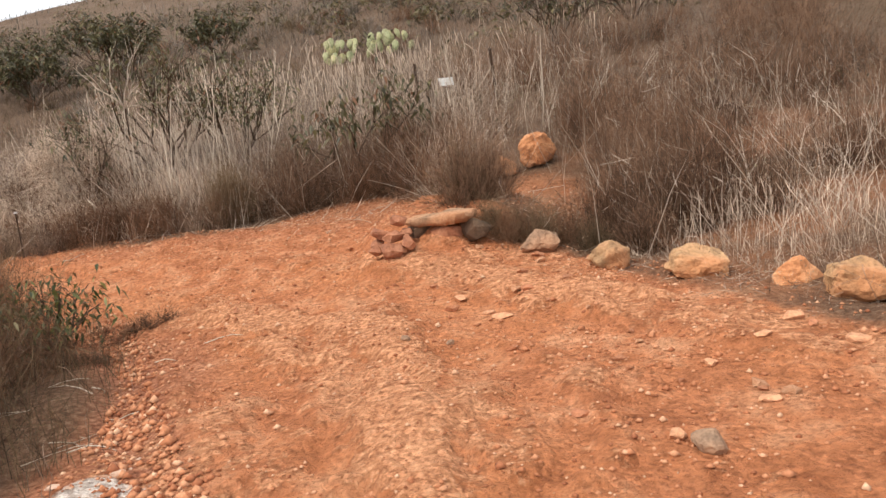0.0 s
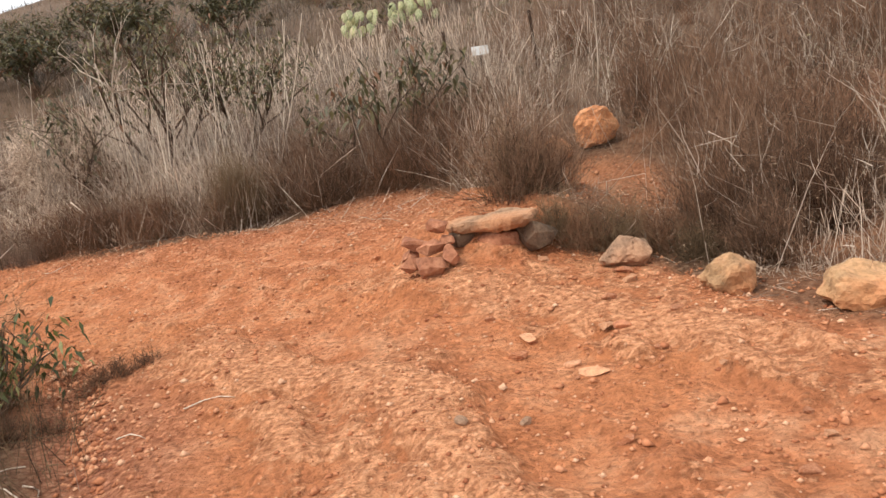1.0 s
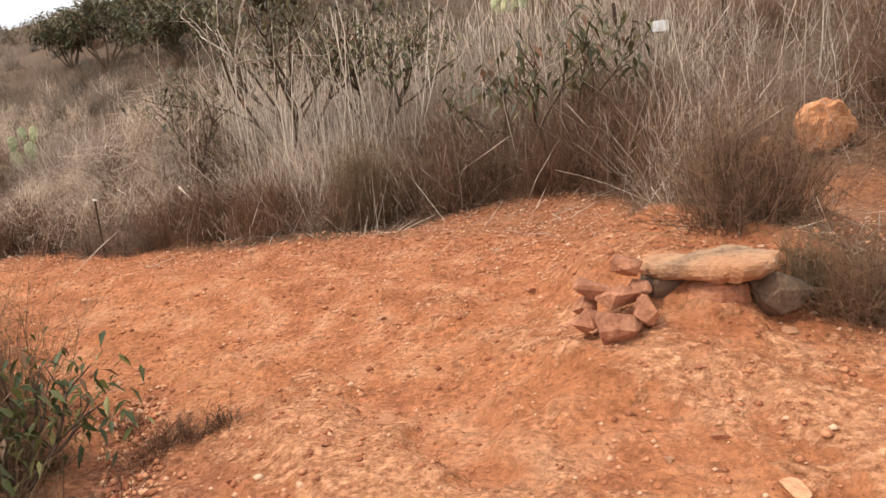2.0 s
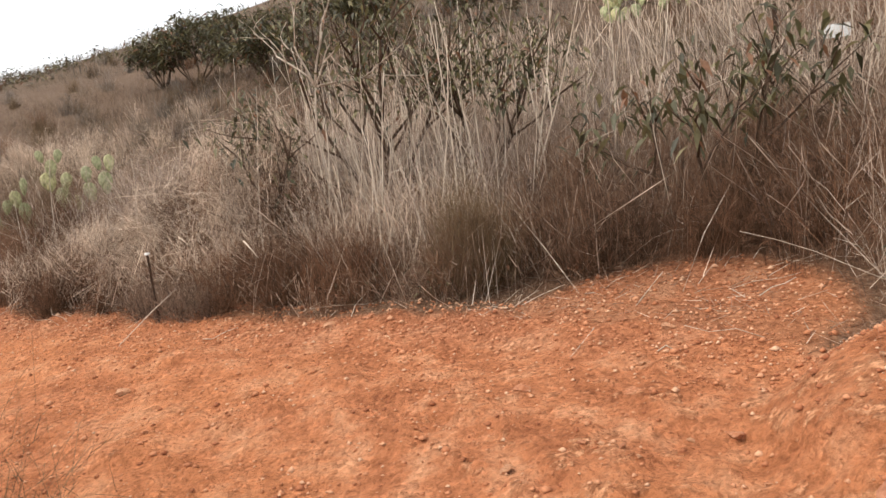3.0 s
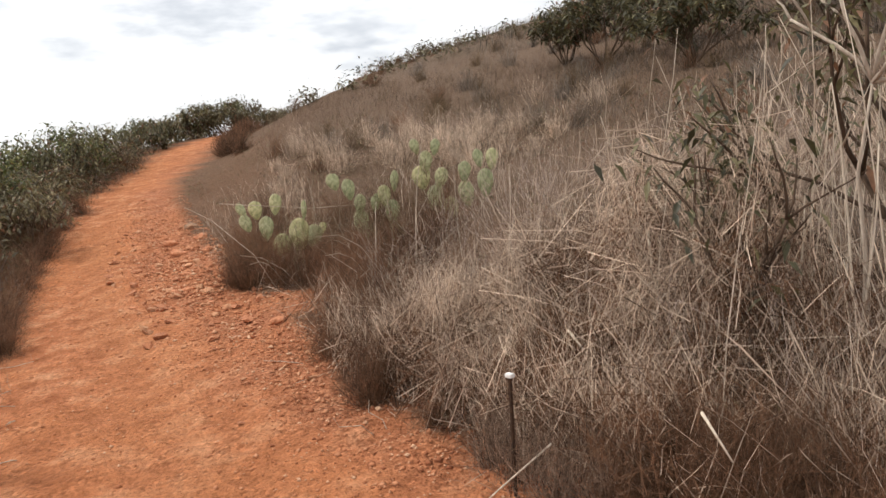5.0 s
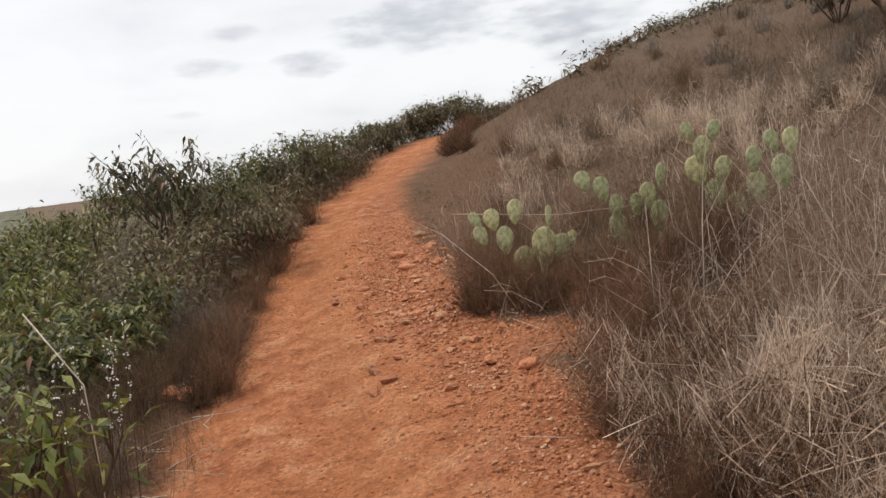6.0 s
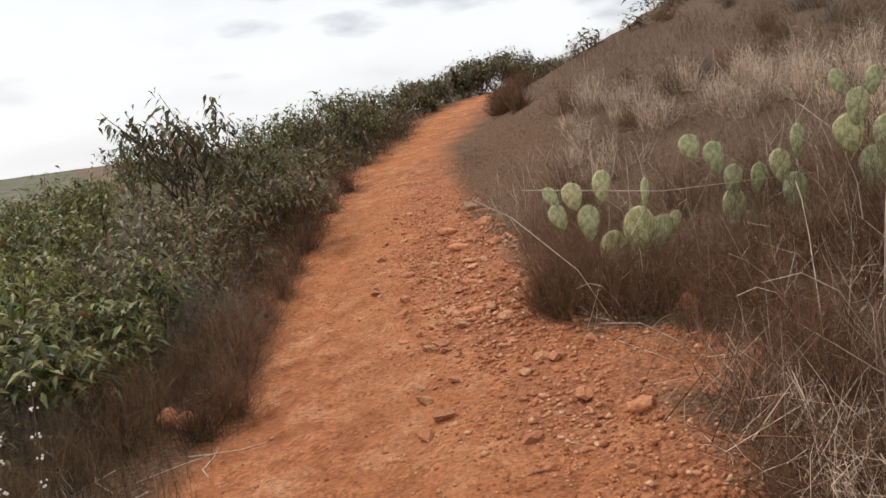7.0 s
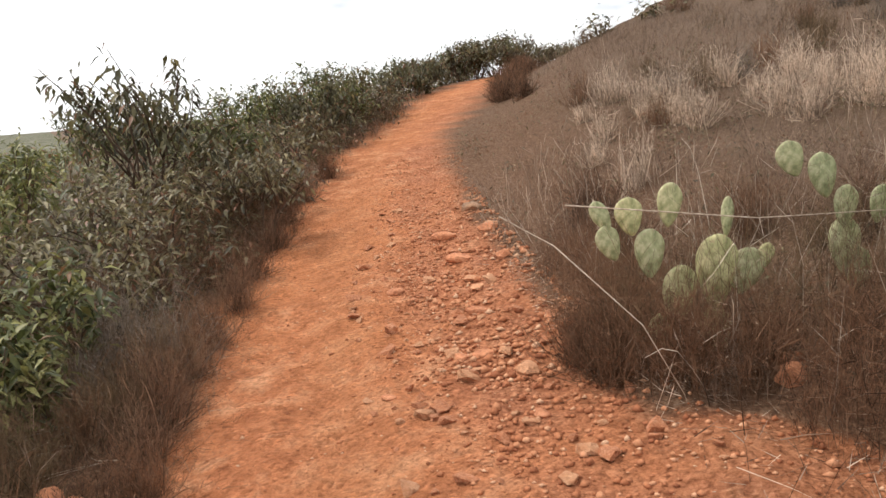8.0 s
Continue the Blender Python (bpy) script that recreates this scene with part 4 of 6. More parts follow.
    for cx, cy, r in clumps:
        n = int(800 * r)
        a, q = RNG.uniform(0, 2 * math.pi, n), r * np.sqrt(RNG.random(n)) * 0.85
        x, y = cx + q * np.cos(a), cy + q * np.sin(a)
        tall = r * 1.6 * RNG.uniform(0.35, 1.15, n) * (1 - 0.55 * (q / r) ** 2)
        twiggy("brush_clump", x, y, tall, RNG.uniform(0.002, 0.0042, n), 0.3, M_DARKBRUSH if r != 0.6 else M_BRUSH,
               "dark brown fine-twigged brush clump at the trail's edge", "dry brush", 5)["group"] = "clumps along the trail edge"


def build_thicket():
    """The tangle of fallen and crossing straw stalks at the outside of the bend."""
    for name, n, rise, mat, tone, wide, label in (("straw_thicket", 34000, 1.5, M_STRAW, 0.62, 0.0036, "tangled heap of dry straw-coloured stalks at the bend"),
                                                  ("thicket_stems", 30000, 0.9, M_DARKBRUSH, 0.45, 0.0036, "dark dead stems under the straw at the bend")):
        cx, cy = RNG.normal(-5.7, 1.3, n), RNG.normal(10.8, 0.5, n)
        thick = RNG.random(n) < 0.2 + 0.8 * patch(cx, cy, 0.35, 137, -0.25, 0.3)
        ok = (uphill(cx, cy)[1] > 0.05) & (thick if mat is M_STRAW else np.ones(n, bool))
        cx, cy = cx[ok], cy[ok]
        n = len(cx)
        crown = (0.34 + 0.95 * blob(cx, cy, -5.45, 11.0, 1.15, 0.6)) * (1 + 0.7 * rough(cx, cy, 0.4, 65, 2)) * (1 if mat is M_STRAW else 0.8)
        z = land(cx, cy) + np.maximum(crown, 0.1) * RNG.random(n) ** 0.8
        a, up = RNG.uniform(0, 2 * math.pi, n), RNG.normal(rise, 1.1, n)
        way = np.stack([np.cos(a), np.sin(a), up], -1)
        way /= np.linalg.norm(way, axis=1, keepdims=True)
        size = RNG.uniform(0.06, 0.55, n)
        base = np.stack([cx, cy, z], -1) - way * size[:, None] / 2
        base[:, 2] = np.maximum(base[:, 2], land(base[:, 0], base[:, 1]))
        tip = base + way * size[:, None]
        tip[:, 2] = np.maximum(tip[:, 2], land(tip[:, 0], tip[:, 1]) + 0.02)
        me = stems_mesh(name, base, tip, lean_from(n, 0.03), wide * RNG.uniform(0.4, 1.5, n), np.clip(RNG.normal(tone, 0.34, n) + 0.4 * rough(cx, cy, 0.25, 64, 2), 0, 1))
        me.materials.append(mat)
        tagged(new(name, me), label, "dead stalks", kind="stuff")


def bent_straw():
    """Long straws bent flat over the top of the heap."""
    n = 200
    cx, cy = RNG.normal(-5.5, 0.55, n), RNG.normal(10.95, 0.3, n)
    z = land(cx, cy) + np.clip(RNG.normal(1.05, 0.28, n), 0.3, 1.5) * (0.4 + 0.6 * blob(cx, cy, -5.45, 11.0, 1.0, 0.6))
    a = RNG.normal(0.1, 0.6, n)
    way = np.stack([np.cos(a), -0.4 * np.cos(a) + np.sin(a), RNG.normal(-0.05, 0.25, n)], -1) * RNG.uniform(0.15, 0.5, n)[:, None]
    mid = np.stack([cx, cy, z], -1)
    me = stems_mesh("bent_straw", mid - way, mid + way, np.array([0, 0, 0.05]) * RNG.random(n)[:, None], RNG.uniform(0.0025, 0.0055, n), np.clip(RNG.normal(0.75, 0.25, n), 0, 1))
    me.materials.append(M_STRAW)
    tagged(new("bent_straw", me), "long pale straws bent flat over the heap at the bend", "dead stalks", kind="stuff")


def build_hillside():
    """Scrub and grass up the slope to the ridge."""
    def w(x, y):
        s, u = uphill(x, y)
        far = np.hypot(x + 3, y - 5)
        return (1 - 0.3 * (rough(x, y, 0.5, 89) > 0.2)) * ease(1.0, 3.5, u) * (0.45 + 0.55 * ease(4, 9, u)) * (0.30 + 0.7 * patch(x, y, 2.6, 81)) * (0.12 + 0.88 * patch(x, y, 0.75, 88, -0.2, 0.3)) * (1 - 0.7 * ease(14, 45, far)) * (1 - ease(0.2, 0.6, apron(x, y)))

    x, y = scatter(-50, 14, 9, 46, 400000, lambda x, y: w(x, y) * (1 - 0.75 * ease(-1.5, 0.5, x) * (1 - ease(17, 22, y))), 104)
    far = np.hypot(x + 3, y - 5)
    tall = (0.40 + 0.18 * rough(x, y, 2.0, 82, 2) + 0.22 * rough(x, y, 0.75, 88, 2)) * RNG.uniform(0.5, 1.25, len(x))
    u = np.maximum(uphill(x, y)[1], 0)
    dark = RNG.random(len(x)) < 0.15 + 0.5 * patch(x, y, 1.1, 90)
    tone = 0.30 + 0.25 * blob(x, y, -11.8, 16.05, 3.0, 1.8) + 0.3 * blob(x, y, 1.5, 14, 4, 3) + 0.38 * blob(x, y, -2.5, 17, 4.5, 5)
    close = (u < 4.5 + 1.5 * rough(x, y, 1.5, 93, 2)) & (x < -6)
    for pick, mat, label in ((~dark & ~close, M_FAR, "brown dry grass and scrub covering the hillside"), (dark & ~close, M_OLIVE, "dark olive-brown dry scrub mixed over the hillside"),
                             (close & dark, M_DARKBRUSH, "dark red-brown dry scrub above the trail"), (close & ~dark, M_BRUSH, "red-brown dry grass above the trail")):
        stand("hillside_grass", x[pick], y[pick], tall[pick], 0.0018 + 0.00042 * u[pick] * RNG.uniform(0.6, 1.3, int(pick.sum())), 0.75, mat,
              label, "dry grass", tone=tone[pick], blur=0.42)
    x, y = scatter(-9, 6, 11.5, 24, 16000, lambda x, y: np.maximum(blob(x, y, -1.5, 15.5, 3.2, 3.2), 0.7 * blob(x, y, -4.5, 18, 3.5, 3.5)) * (0.15 + 0.85 * patch(x, y, 0.8, 94, -0.2, 0.3)) * (uphill(x, y)[1] > 1.2), 114)
    tall = RNG.uniform(0.35, 0.9, len(x))
    stand("pale_grass", x, y, tall, (0.003 + 0.00045 * np.maximum(y - 10, 0)) * RNG.uniform(0.6, 1.4, len(x)), 0.35, M_STRAW, "pale straw-coloured grass standing on the slope", "dry grass", head=2.0, tone=0.5, blur=0.4)
    x, y = scatter(-62, 60, 30, 110, 22000, lambda x, y: (x > -60) * (0.4 + 0.6 * patch(x, y, 6, 83)), 105)
    tall = RNG.uniform(0.15, 0.55, len(x))
    stand("ridge_grass", x, y, tall, RNG.uniform(0.03, 0.07, len(x)), 0.3, M_FAR, "brown dry scrub near the ridge top", "dry grass", tone=0.4)
    # the lower, left side of the trail
    def v(x, y):
        s, u = downhill(x, y)
        return ease(-0.05, 0.3, u) * (1 - 0.6 * ease(3, 9, u)) * (0.35 + 0.65 * patch(x, y, 0.9, 84))

    x, y = scatter(-30, 0, 2, 18, 28000, v, 106)
    s, u = downhill(x, y)
    dist = np.hypot(x + 6, y - 8)
    tall = (0.16 + 0.34 * ease(0.0, 1.2, u)) * RNG.uniform(0.5, 1.2, len(x))
    twiggy("downhill_brush", x, y, tall, 0.002 + 0.00035 * dist * RNG.uniform(0.6, 1.3, len(x)), 0.32, M_BRUSH,
           "red-brown twiggy dry brush along the trail's downhill edge", "dry brush", 3, tone=0.4)
    # thick at the very edge, overhanging the path
    x, y = scatter(-26, -1.5, 2.5, 17, 95000, lambda x, y: ease(0.08, 0.35, downhill(x, y)[1]) * (1 - ease(1.0, 1.9, downhill(x, y)[1])) * (0.25 + 0.75 * patch(x, y, 0.7, 86)), 110)
    s, u = downhill(x, y)
    tall = (0.18 + 0.42 * ease(0.0, 0.7, u)) * RNG.uniform(0.5, 1.2, len(x))
    twiggy("edge_brush", x, y, tall, RNG.uniform(0.0016, 0.0036, len(x)) * (1 + 0.06 * np.hypot(x + 8, y - 8)), 0.4, M_OLIVE,
           "dark brown twiggy brush overhanging the trail's downhill edge", "dry brush", 4, tone=0.4)
    x, y = scatter(-60, 0, -40, 18, 24000, lambda x, y: ease(1.5, 4, downhill(x, y)[1]) * (0.3 + 0.7 * patch(x, y, 3, 85)), 107)
    tall = RNG.uniform(0.3, 0.9, len(x))
    stand("downhill_scrub", x, y, tall, 0.004 + 0.0009 * np.hypot(x + 7, y - 8), 0.3, M_OLIVE, "olive-brown low scrub on the slope below the trail", "scrub", tone=0.6)


def tube_chain(bm, pts, radii, sides=6):
    """A tapered, bent branch."""
    rings = []
    for i, (p, r) in enumerate(zip(pts, radii)):
        ahead = (pts[min(i + 1, len(pts) - 1)] - pts[max(i - 1, 0)]).normalized()
        u = ahead.orthogonal().normalized()
        v = ahead.cross(u)
        rings.append([bm.verts.new(p + r * (math.cos(a) * u + math.sin(a) * v)) for a in (2 * math.pi * k / sides for k in range(sides))])
    for a, b in zip(rings, rings[1:]):
        for k in range(sides):
            bm.faces.new((a[k], a[(k + 1) % sides], b[(k + 1) % sides], b[k]))
    bm.faces.new(rings[-1])
    bm.faces.new(rings[0][::-1])


def part(name, bm, material, parent, label="", smooth=True):
    me = bpy.data.meshes.new(name)
    bm.normal_update()
    bm.to_mesh(me)
    bm.free()
    me.materials.append(material)
    if smooth:
        me.polygons.foreach_set("use_smooth", np.ones(len(me.polygons), bool))
    ob = new(name, me)
    ob.parent = parent
    return tagged(ob, label) if label else ob


def thing(name, place, label, category, group="", turn=0.0):
    ob = new(name)
    ob.empty_display_size = 0.1
    ob.matrix_basis = pose(*place, 0, 0, turn)
    return tagged(ob, label, category, group)


def grow(rng, start, way, length, radius, depth, chains, tips, spread_angle=0.6, lift=0.15, forks=3):
    """Branches by forking; the ends go into tips."""
    pts, p, d = [start.copy()], start.copy(), way.normalized()
    steps = 4
    for _ in range(steps):
        d = (d + Vector((rng.normal(0, 0.13), rng.normal(0, 0.13), rng.normal(0, 0.10) + lift * 0.2))).normalized()
        p = p + d * (length / steps)
        pts.append(p.copy())
    end = radius * (0.62 if depth else 0.35)
    chains.append((pts, [radius + (end - radius) * i / steps for i in range(steps + 1)]))
    if depth <= 1:
        tips.extend((q, d) for q in pts[1 + 2 * depth:])
    if depth == 0:
        return
    for k in range(forks):
        a = 2 * math.pi * (k + rng.random()) / forks
        u = d.orthogonal().normalized()
        v = d.cross(u)
        nd = (d + (math.cos(a) * u + math.sin(a) * v) * spread_angle * rng.uniform(0.6, 1.3) + Vector((0, 0, lift))).normalized()
        at = pts[-1] if k else pts[-2]
        grow(rng, at, nd, length * rng.uniform(0.6, 0.85), end, depth - 1, chains, tips, spread_angle, lift, forks)


def leaves_mesh(name, places, count, size, droop, tone, rng, dead=0.06, jitter=0.09):
    """Folded lance-shaped leaves round the given twig places."""
    n = count
    pick = rng.integers(0, len(places), n)
    c = np.array([tuple(q) for q, _ in places])[pick] + rng.normal(0, jitter, (n, 3))
    a = rng.uniform(0, 2 * math.pi, n)
    way = np.stack([np.cos(a), np.sin(a), rng.normal(-droop, 0.35, n)], -1)
    way /= np.linalg.norm(way, axis=1, keepdims=True)
    side = np.cross(way, np.array([0, 0, 1.0]) + rng.normal(0, 0.35, (n, 3)))
    side /= np.linalg.norm(side, axis=1, keepdims=True) + 1e-9
    nor = np.cross(side, way)
    ln = size * rng.uniform(0.6, 1.25, n)[:, None]
    wd = ln * 0.16
    tip = c + way * ln - np.array([0, 0, 1.0]) * ln * 0.18
    m1 = c + way * ln * 0.42
    v = [c, m1 - side * wd + nor * wd * 0.45, m1, m1 + side * wd + nor * wd * 0.45, tip]
    tri = np.array([(0, 2, 1), (0, 3, 2), (1, 2, 4), (2, 3, 4)])
    verts = np.stack(v, 1).reshape(-1, 3)
    faces = (np.arange(n)[:, None, None] * 5 + tri[None]).reshape(-1, 3)
    me = bpy.data.meshes.new(name)
    fill_mesh(me, verts, faces)
    t = np.clip(rng.normal(tone, 0.32, n), 0.1, 1)
    t[rng.random(n) < dead] = 0.0
    put_attribute(me, "tint", np.repeat(t, 5))
    return me


def shrub(name, x, y, tall, wide, leaves, leaf, leaf_mat, label, seed, droop=0.35, tone=0.5, stems=5, bark=None, dead=0.06, group="shrubs beside the trail", jitter=0.09, depth=2):
    """A shrub of forking stems from the ground and a loose crown of leaves."""
    rng = np.random.default_rng(seed)
    root = thing(name, (x, y, float(land([x], [y])[0]) - 0.03), label, "shrub", group)
    chains, tips = [], []
    for k in range(stems):
        a = 2 * math.pi * (k + 0.6 * rng.random()) / stems
        way = Vector((math.cos(a) * wide / tall, math.sin(a) * wide / tall, 1.0))
        grow(rng, Vector((0.05 * math.cos(a), 0.05 * math.sin(a), 0)), way, tall * rng.uniform(0.38, 0.5), 0.010 + 0.010 * tall * rng.uniform(0.6, 1), depth, chains, tips, 0.55, 0.12)
    bm = bmesh.new()
    for pts, radii in chains:
        tube_chain(bm, pts, radii, 4)
    part("woody_frame", bm, bark or M_DARKBARK, root)
    if leaves:
        me = leaves_mesh("foliage", tips, leaves, leaf, droop, tone, rng, dead, jitter)
        me.materials.append(leaf_mat)
        ob = new("foliage", me)
        ob.parent = root
    return root


def slope_brush():
    """Twiggy brush in clumps over the nearer hillside."""
    def w(x, y):
        u = uphill(x, y)[1]
        return ease(0.8, 1.8, u) * (1 - ease(8, 12, u)) * patch(x, y, 0.8, 92, -0.1, 0.35) * (1 - ease(0.2, 0.6, apron(x, y)))

    for k, (x0, x1, y0, y1, count, mat, tone) in enumerate([(-27, -6.5, 10.5, 25, 11000, M_BRUSH, 0.34), (-27, -6.5, 10.5, 25, 9000, M_OLIVE, 0.5), (-7, 6, 9.5, 20, 8000, M_FAR, 0.4)]):
        x, y = scatter(x0, x1, y0, y1, count, w, 120 + k)
        u = np.maximum(uphill(x, y)[1], 0)
        tall = (0.32 + 0.22 * rough(x, y, 0.8, 92, 2)) * RNG.uniform(0.6, 1.4, len(x))
        twiggy("slope_brush", x, y, np.maximum(tall, 0.1), (0.002 + 0.00035 * u) * RNG.uniform(0.7, 1.3, len(x)), 0.55, mat, "clumped twiggy brown brush on the hillside", "dry brush", 4, tone=tone)


def leafy_brush():
    """Low dull-leaved brush mixed through the dry stems uphill."""
    rng = np.random.default_rng(83)
    x, y = rng.uniform(-20, 5, 2600), rng.uniform(6, 20, 2600)
    u = uphill(x, y)[1]
    ok = (u > 0.25) & (u < 9) & (apron(x, y) < 0.2) & (rng.random(2600) < 0.15 + 0.5 * patch(x, y, 1.6, 87) + 0.35 * ease(6, 10, -x))
    x, y, u = x[ok], y[ok], u[ok]
    places = []
    for a, b, c, d in zip(x, y, land(x, y), u):
        r = rng.uniform(0.12, 0.34) * (0.6 + 0.5 * min(d, 1.0))
        for _ in range(14):
            q = Vector(rng.normal(0, 1, 3)).normalized() * r * rng.uniform(0.4, 1.0)
            places.append((Vector((a + q.x, b + q.y, c + abs(q.z) * 1.5 + 0.05)), None))
    me = leaves_mesh("leafy_brush", places, 15000, 0.055, 0.2, 0.35, rng, 0.35, 0.05)
    me.materials.append(M_DULL)
    tagged(new("leafy_brush", me), "low dull olive leaves mixed through the dry brush", "brush", kind="stuff")


build_near_scrub()
build_mounds()
chaff()
build_thicket()
bent_straw()
build_hillside()
slope_brush()
leafy_brush()


# ---- shrubs ----
SUMAC = "dark olive-green sumac shrub with drooping leaves above the dry grass"
shrub("sumac_shrub", -3.95, 11.55, 2.0, 0.95, 1500, 0.09, M_SUMAC, SUMAC, 1, droop=0.6, tone=0.5, stems=7)
shrub("sumac_shrub", -3.1, 12.0, 1.6, 0.9, 950, 0.09, M_SUMAC, SUMAC, 3, droop=0.6, tone=0.55)
shrub("sumac_shrub", -4.72, 10.98, 1.35, 0.2, 110, 0.11, M_SUMAC, "slender green sumac with drooping leaves in the straw", 2, droop=0.9, tone=0.45, stems=3)
shrub("sumac_shrub", -1.05, 10.55, 1.3, 0.95, 480, 0.13, M_SUMAC, "small brown-green sumac with long drooping leaves by the fence", 4, droop=0.85, tone=0.45, dead=0.08)
HIGH = "dark olive-green sumac high on the slope"
for i, (x, y, tall, wide) in enumerate([(-14.8, 24.2, 2.1, 1.6), (-13.3, 25.2, 1.9, 1.5), (-16.5, 24.9, 1.6, 1.3), (-11.5, 22.6, 1.6, 1.4), (-9.5, 24.5, 1.9, 1.5), (-7.2, 26.0, 1.6, 1.3), (-11.8, 28.0, 2.0, 1.6), (-17.5, 28.5, 1.8, 1.5)]):
    shrub("sumac_shrub", x, y, tall, wide, 1300, 0.2, M_SUMAC, HIGH, 900 + i, tone=0.35, stems=7)
shrub("dark_shrub", 2.4, 17.6, 1.7, 1.3, 700, 0.14, M_SUMAC, "dark half-bare shrub with spreading limbs high on the slope", 12, tone=0.3, stems=8, depth=3)
shrub("dark_shrub", 4.1, 18.6, 1.6, 1.3, 700, 0.14, M_SUMAC, "dark half-bare shrub with spreading limbs high on the slope", 13, tone=0.3, stems=8, depth=3)
shrub("leafy_shrub", -2.98, 5.85, 0.62, 0.36, 620, 0.08, M_GREEN, "dark green leafy bush at the trail's inner edge", 6, droop=0.8, tone=0.3, dead=0.1, stems=6)
shrub("leafy_shrub", -3.05, 4.6, 0.8, 0.4, 500, 0.07, M_DULL, "brown-green leafy bush at the trail's inner edge", 7, tone=0.45, dead=0.25, stems=6)
LEFT_SHRUBS = [
    # x, y, height, spread, leaves, leaf length, kind, tone
    (-13.21, 8.91, 1.0, 0.7, 1900, 0.12, "g", 0.5), (-12.41, 8.31, 0.95, 0.7, 1700, 0.13, "g", 0.52), (-14.62, 9.36, 1.1, 0.7, 2000, 0.10, "d", 0.6),
    (-14.51, 7.86, 1.35, 0.8, 1800, 0.11, "g", 0.65), (-16.21, 9.86, 1.25, 0.8, 1800, 0.11, "d", 0.6), (-16.92, 8.46, 1.6, 0.9, 1700, 0.12, "g", 0.6),
    (-18.82, 10.36, 2.3, 0.7, 900, 0.17, "s", 0.4), (-18.12, 11.26, 1.15, 0.8, 1700, 0.11, "d", 0.55), (-20.12, 11.46, 1.35, 0.9, 1700, 0.12, "g", 0.4),
    (-20.71, 12.76, 1.15, 0.8, 1500, 0.12, "d", 0.5), (-22.62, 12.46, 1.55, 0.9, 1500, 0.13, "g", 0.4), (-23.21, 13.96, 1.35, 0.9, 1500, 0.13, "s", 0.5),
    (-24.92, 14.16, 1.55, 0.9, 1300, 0.14, "g", 0.4), (-25.21, 15.76, 1.3, 0.8, 1300, 0.14, "d", 0.5), (-27.12, 15.96, 1.5, 0.9, 1200, 0.15, "g", 0.4),
    (-27.52, 17.76, 1.2, 0.9, 1200, 0.14, "s", 0.5), (-29.52, 18.56, 1.3, 0.9, 1000, 0.15, "g", 0.35), (-31.52, 20.16, 1.3, 0.9, 900, 0.15, "s", 0.45),
    (-32.71, 22.16, 1.4, 0.8, 900, 0.15, "g", 0.35), (-34.11, 23.76, 1.5, 0.8, 900, 0.15, "g", 0.35), (-30.92, 20.76, 1.1, 0.8, 800, 0.15, "s", 0.4),
    (-11.51, 7.66, 0.7, 0.55, 1200, 0.08, "d", 0.5), (-20.82, 8.16, 1.6, 1.0, 1200, 0.14, "g", 0.6), (-24.32, 10.16, 1.8, 1.0, 1100, 0.15, "g", 0.5),
    (-18.32, 6.56, 1.5, 1.0, 1100, 0.13, "y", 0.5), (-15.51, 6.66, 1.1, 0.8, 1200, 0.11, "g", 0.6), (-8.56, 7.86, 1.3, 0.18, 360, 0.12, "y", 0.5),
    (-13.6, 7.9, 1.3, 0.5, 700, 0.11, "y", 0.45), (-12.5, 7.2, 0.9, 0.6, 900, 0.13, "y", 0.35), (-16.6, 7.2, 1.2, 0.6, 700, 0.12, "y", 0.5), (-19.3, 7.6, 1.3, 0.9, 1200, 0.13, "g", 0.55),
    (-22.0, 8.3, 1.5, 0.9, 1100, 0.13, "g", 0.5), (-17.0, 11.35, 1.25, 0.7, 1300, 0.11, "d", 0.5), (-21.4, 10.6, 1.9, 0.6, 500, 0.16, "s", 0.4), (-24.1, 14.9, 1.2, 0.7, 1100, 0.12, "g", 0.4),
    (-30.6, 21.9, 1.6, 0.8, 1500, 0.14, "d", 0.4), (-31.6, 23.0, 1.8, 0.9, 1600, 0.14, "g", 0.35), (-32.6, 24.4, 1.9, 0.9, 1600, 0.14, "d", 0.35), (-30.1, 21.0, 1.3, 0.7, 1200, 0.14, "d", 0.4), (-30.2, 24.4, 1.0, 0.7, 700, 0.14, "d", 0.4), (-28.6, 23.6, 0.8, 0.6, 600, 0.13, "d", 0.4),
    (-29.4, 23.2, 0.9, 0.7, 900, 0.13, "d", 0.4), (-31.0, 26.0, 1.2, 0.9, 1100, 0.14, "d", 0.4), (-29.6, 19.6, 1.1, 0.7, 800, 0.13, "d", 0.4), (-29.6, 22.2, 1.25, 0.7, 1100, 0.13, "d", 0.4), (-30.4, 22.9, 1.3, 0.7, 1100, 0.13, "d", 0.4), (-28.2, 18.9, 1.0, 0.7, 800, 0.13, "s", 0.4),
]
for i, (x, y, tall, wide, count, leaf, kind, tone) in enumerate(LEFT_SHRUBS):
    m = {"g": M_GREEN, "d": M_DULL, "s": M_SUMAC, "y": M_YELLOWGREEN}[kind]
    label = {"g": "green leafy shrub on the downhill side of the trail", "d": "dull brown-green shrub on the downhill side of the trail",
             "s": "dark shrub with long drooping leaves against the sky", "y": "yellow-green young leafy shrub below the trail"}[kind]
    tall *= 0.85 if x < -26 else 1.0
    shrub("leafy_shrub", x, y, tall, wide, int(count * (0.65 if kind == "d" and x > -26 else 0.9)), leaf, m, label, 20 + i, droop=0.8 if kind == "s" else 0.35, tone=tone)


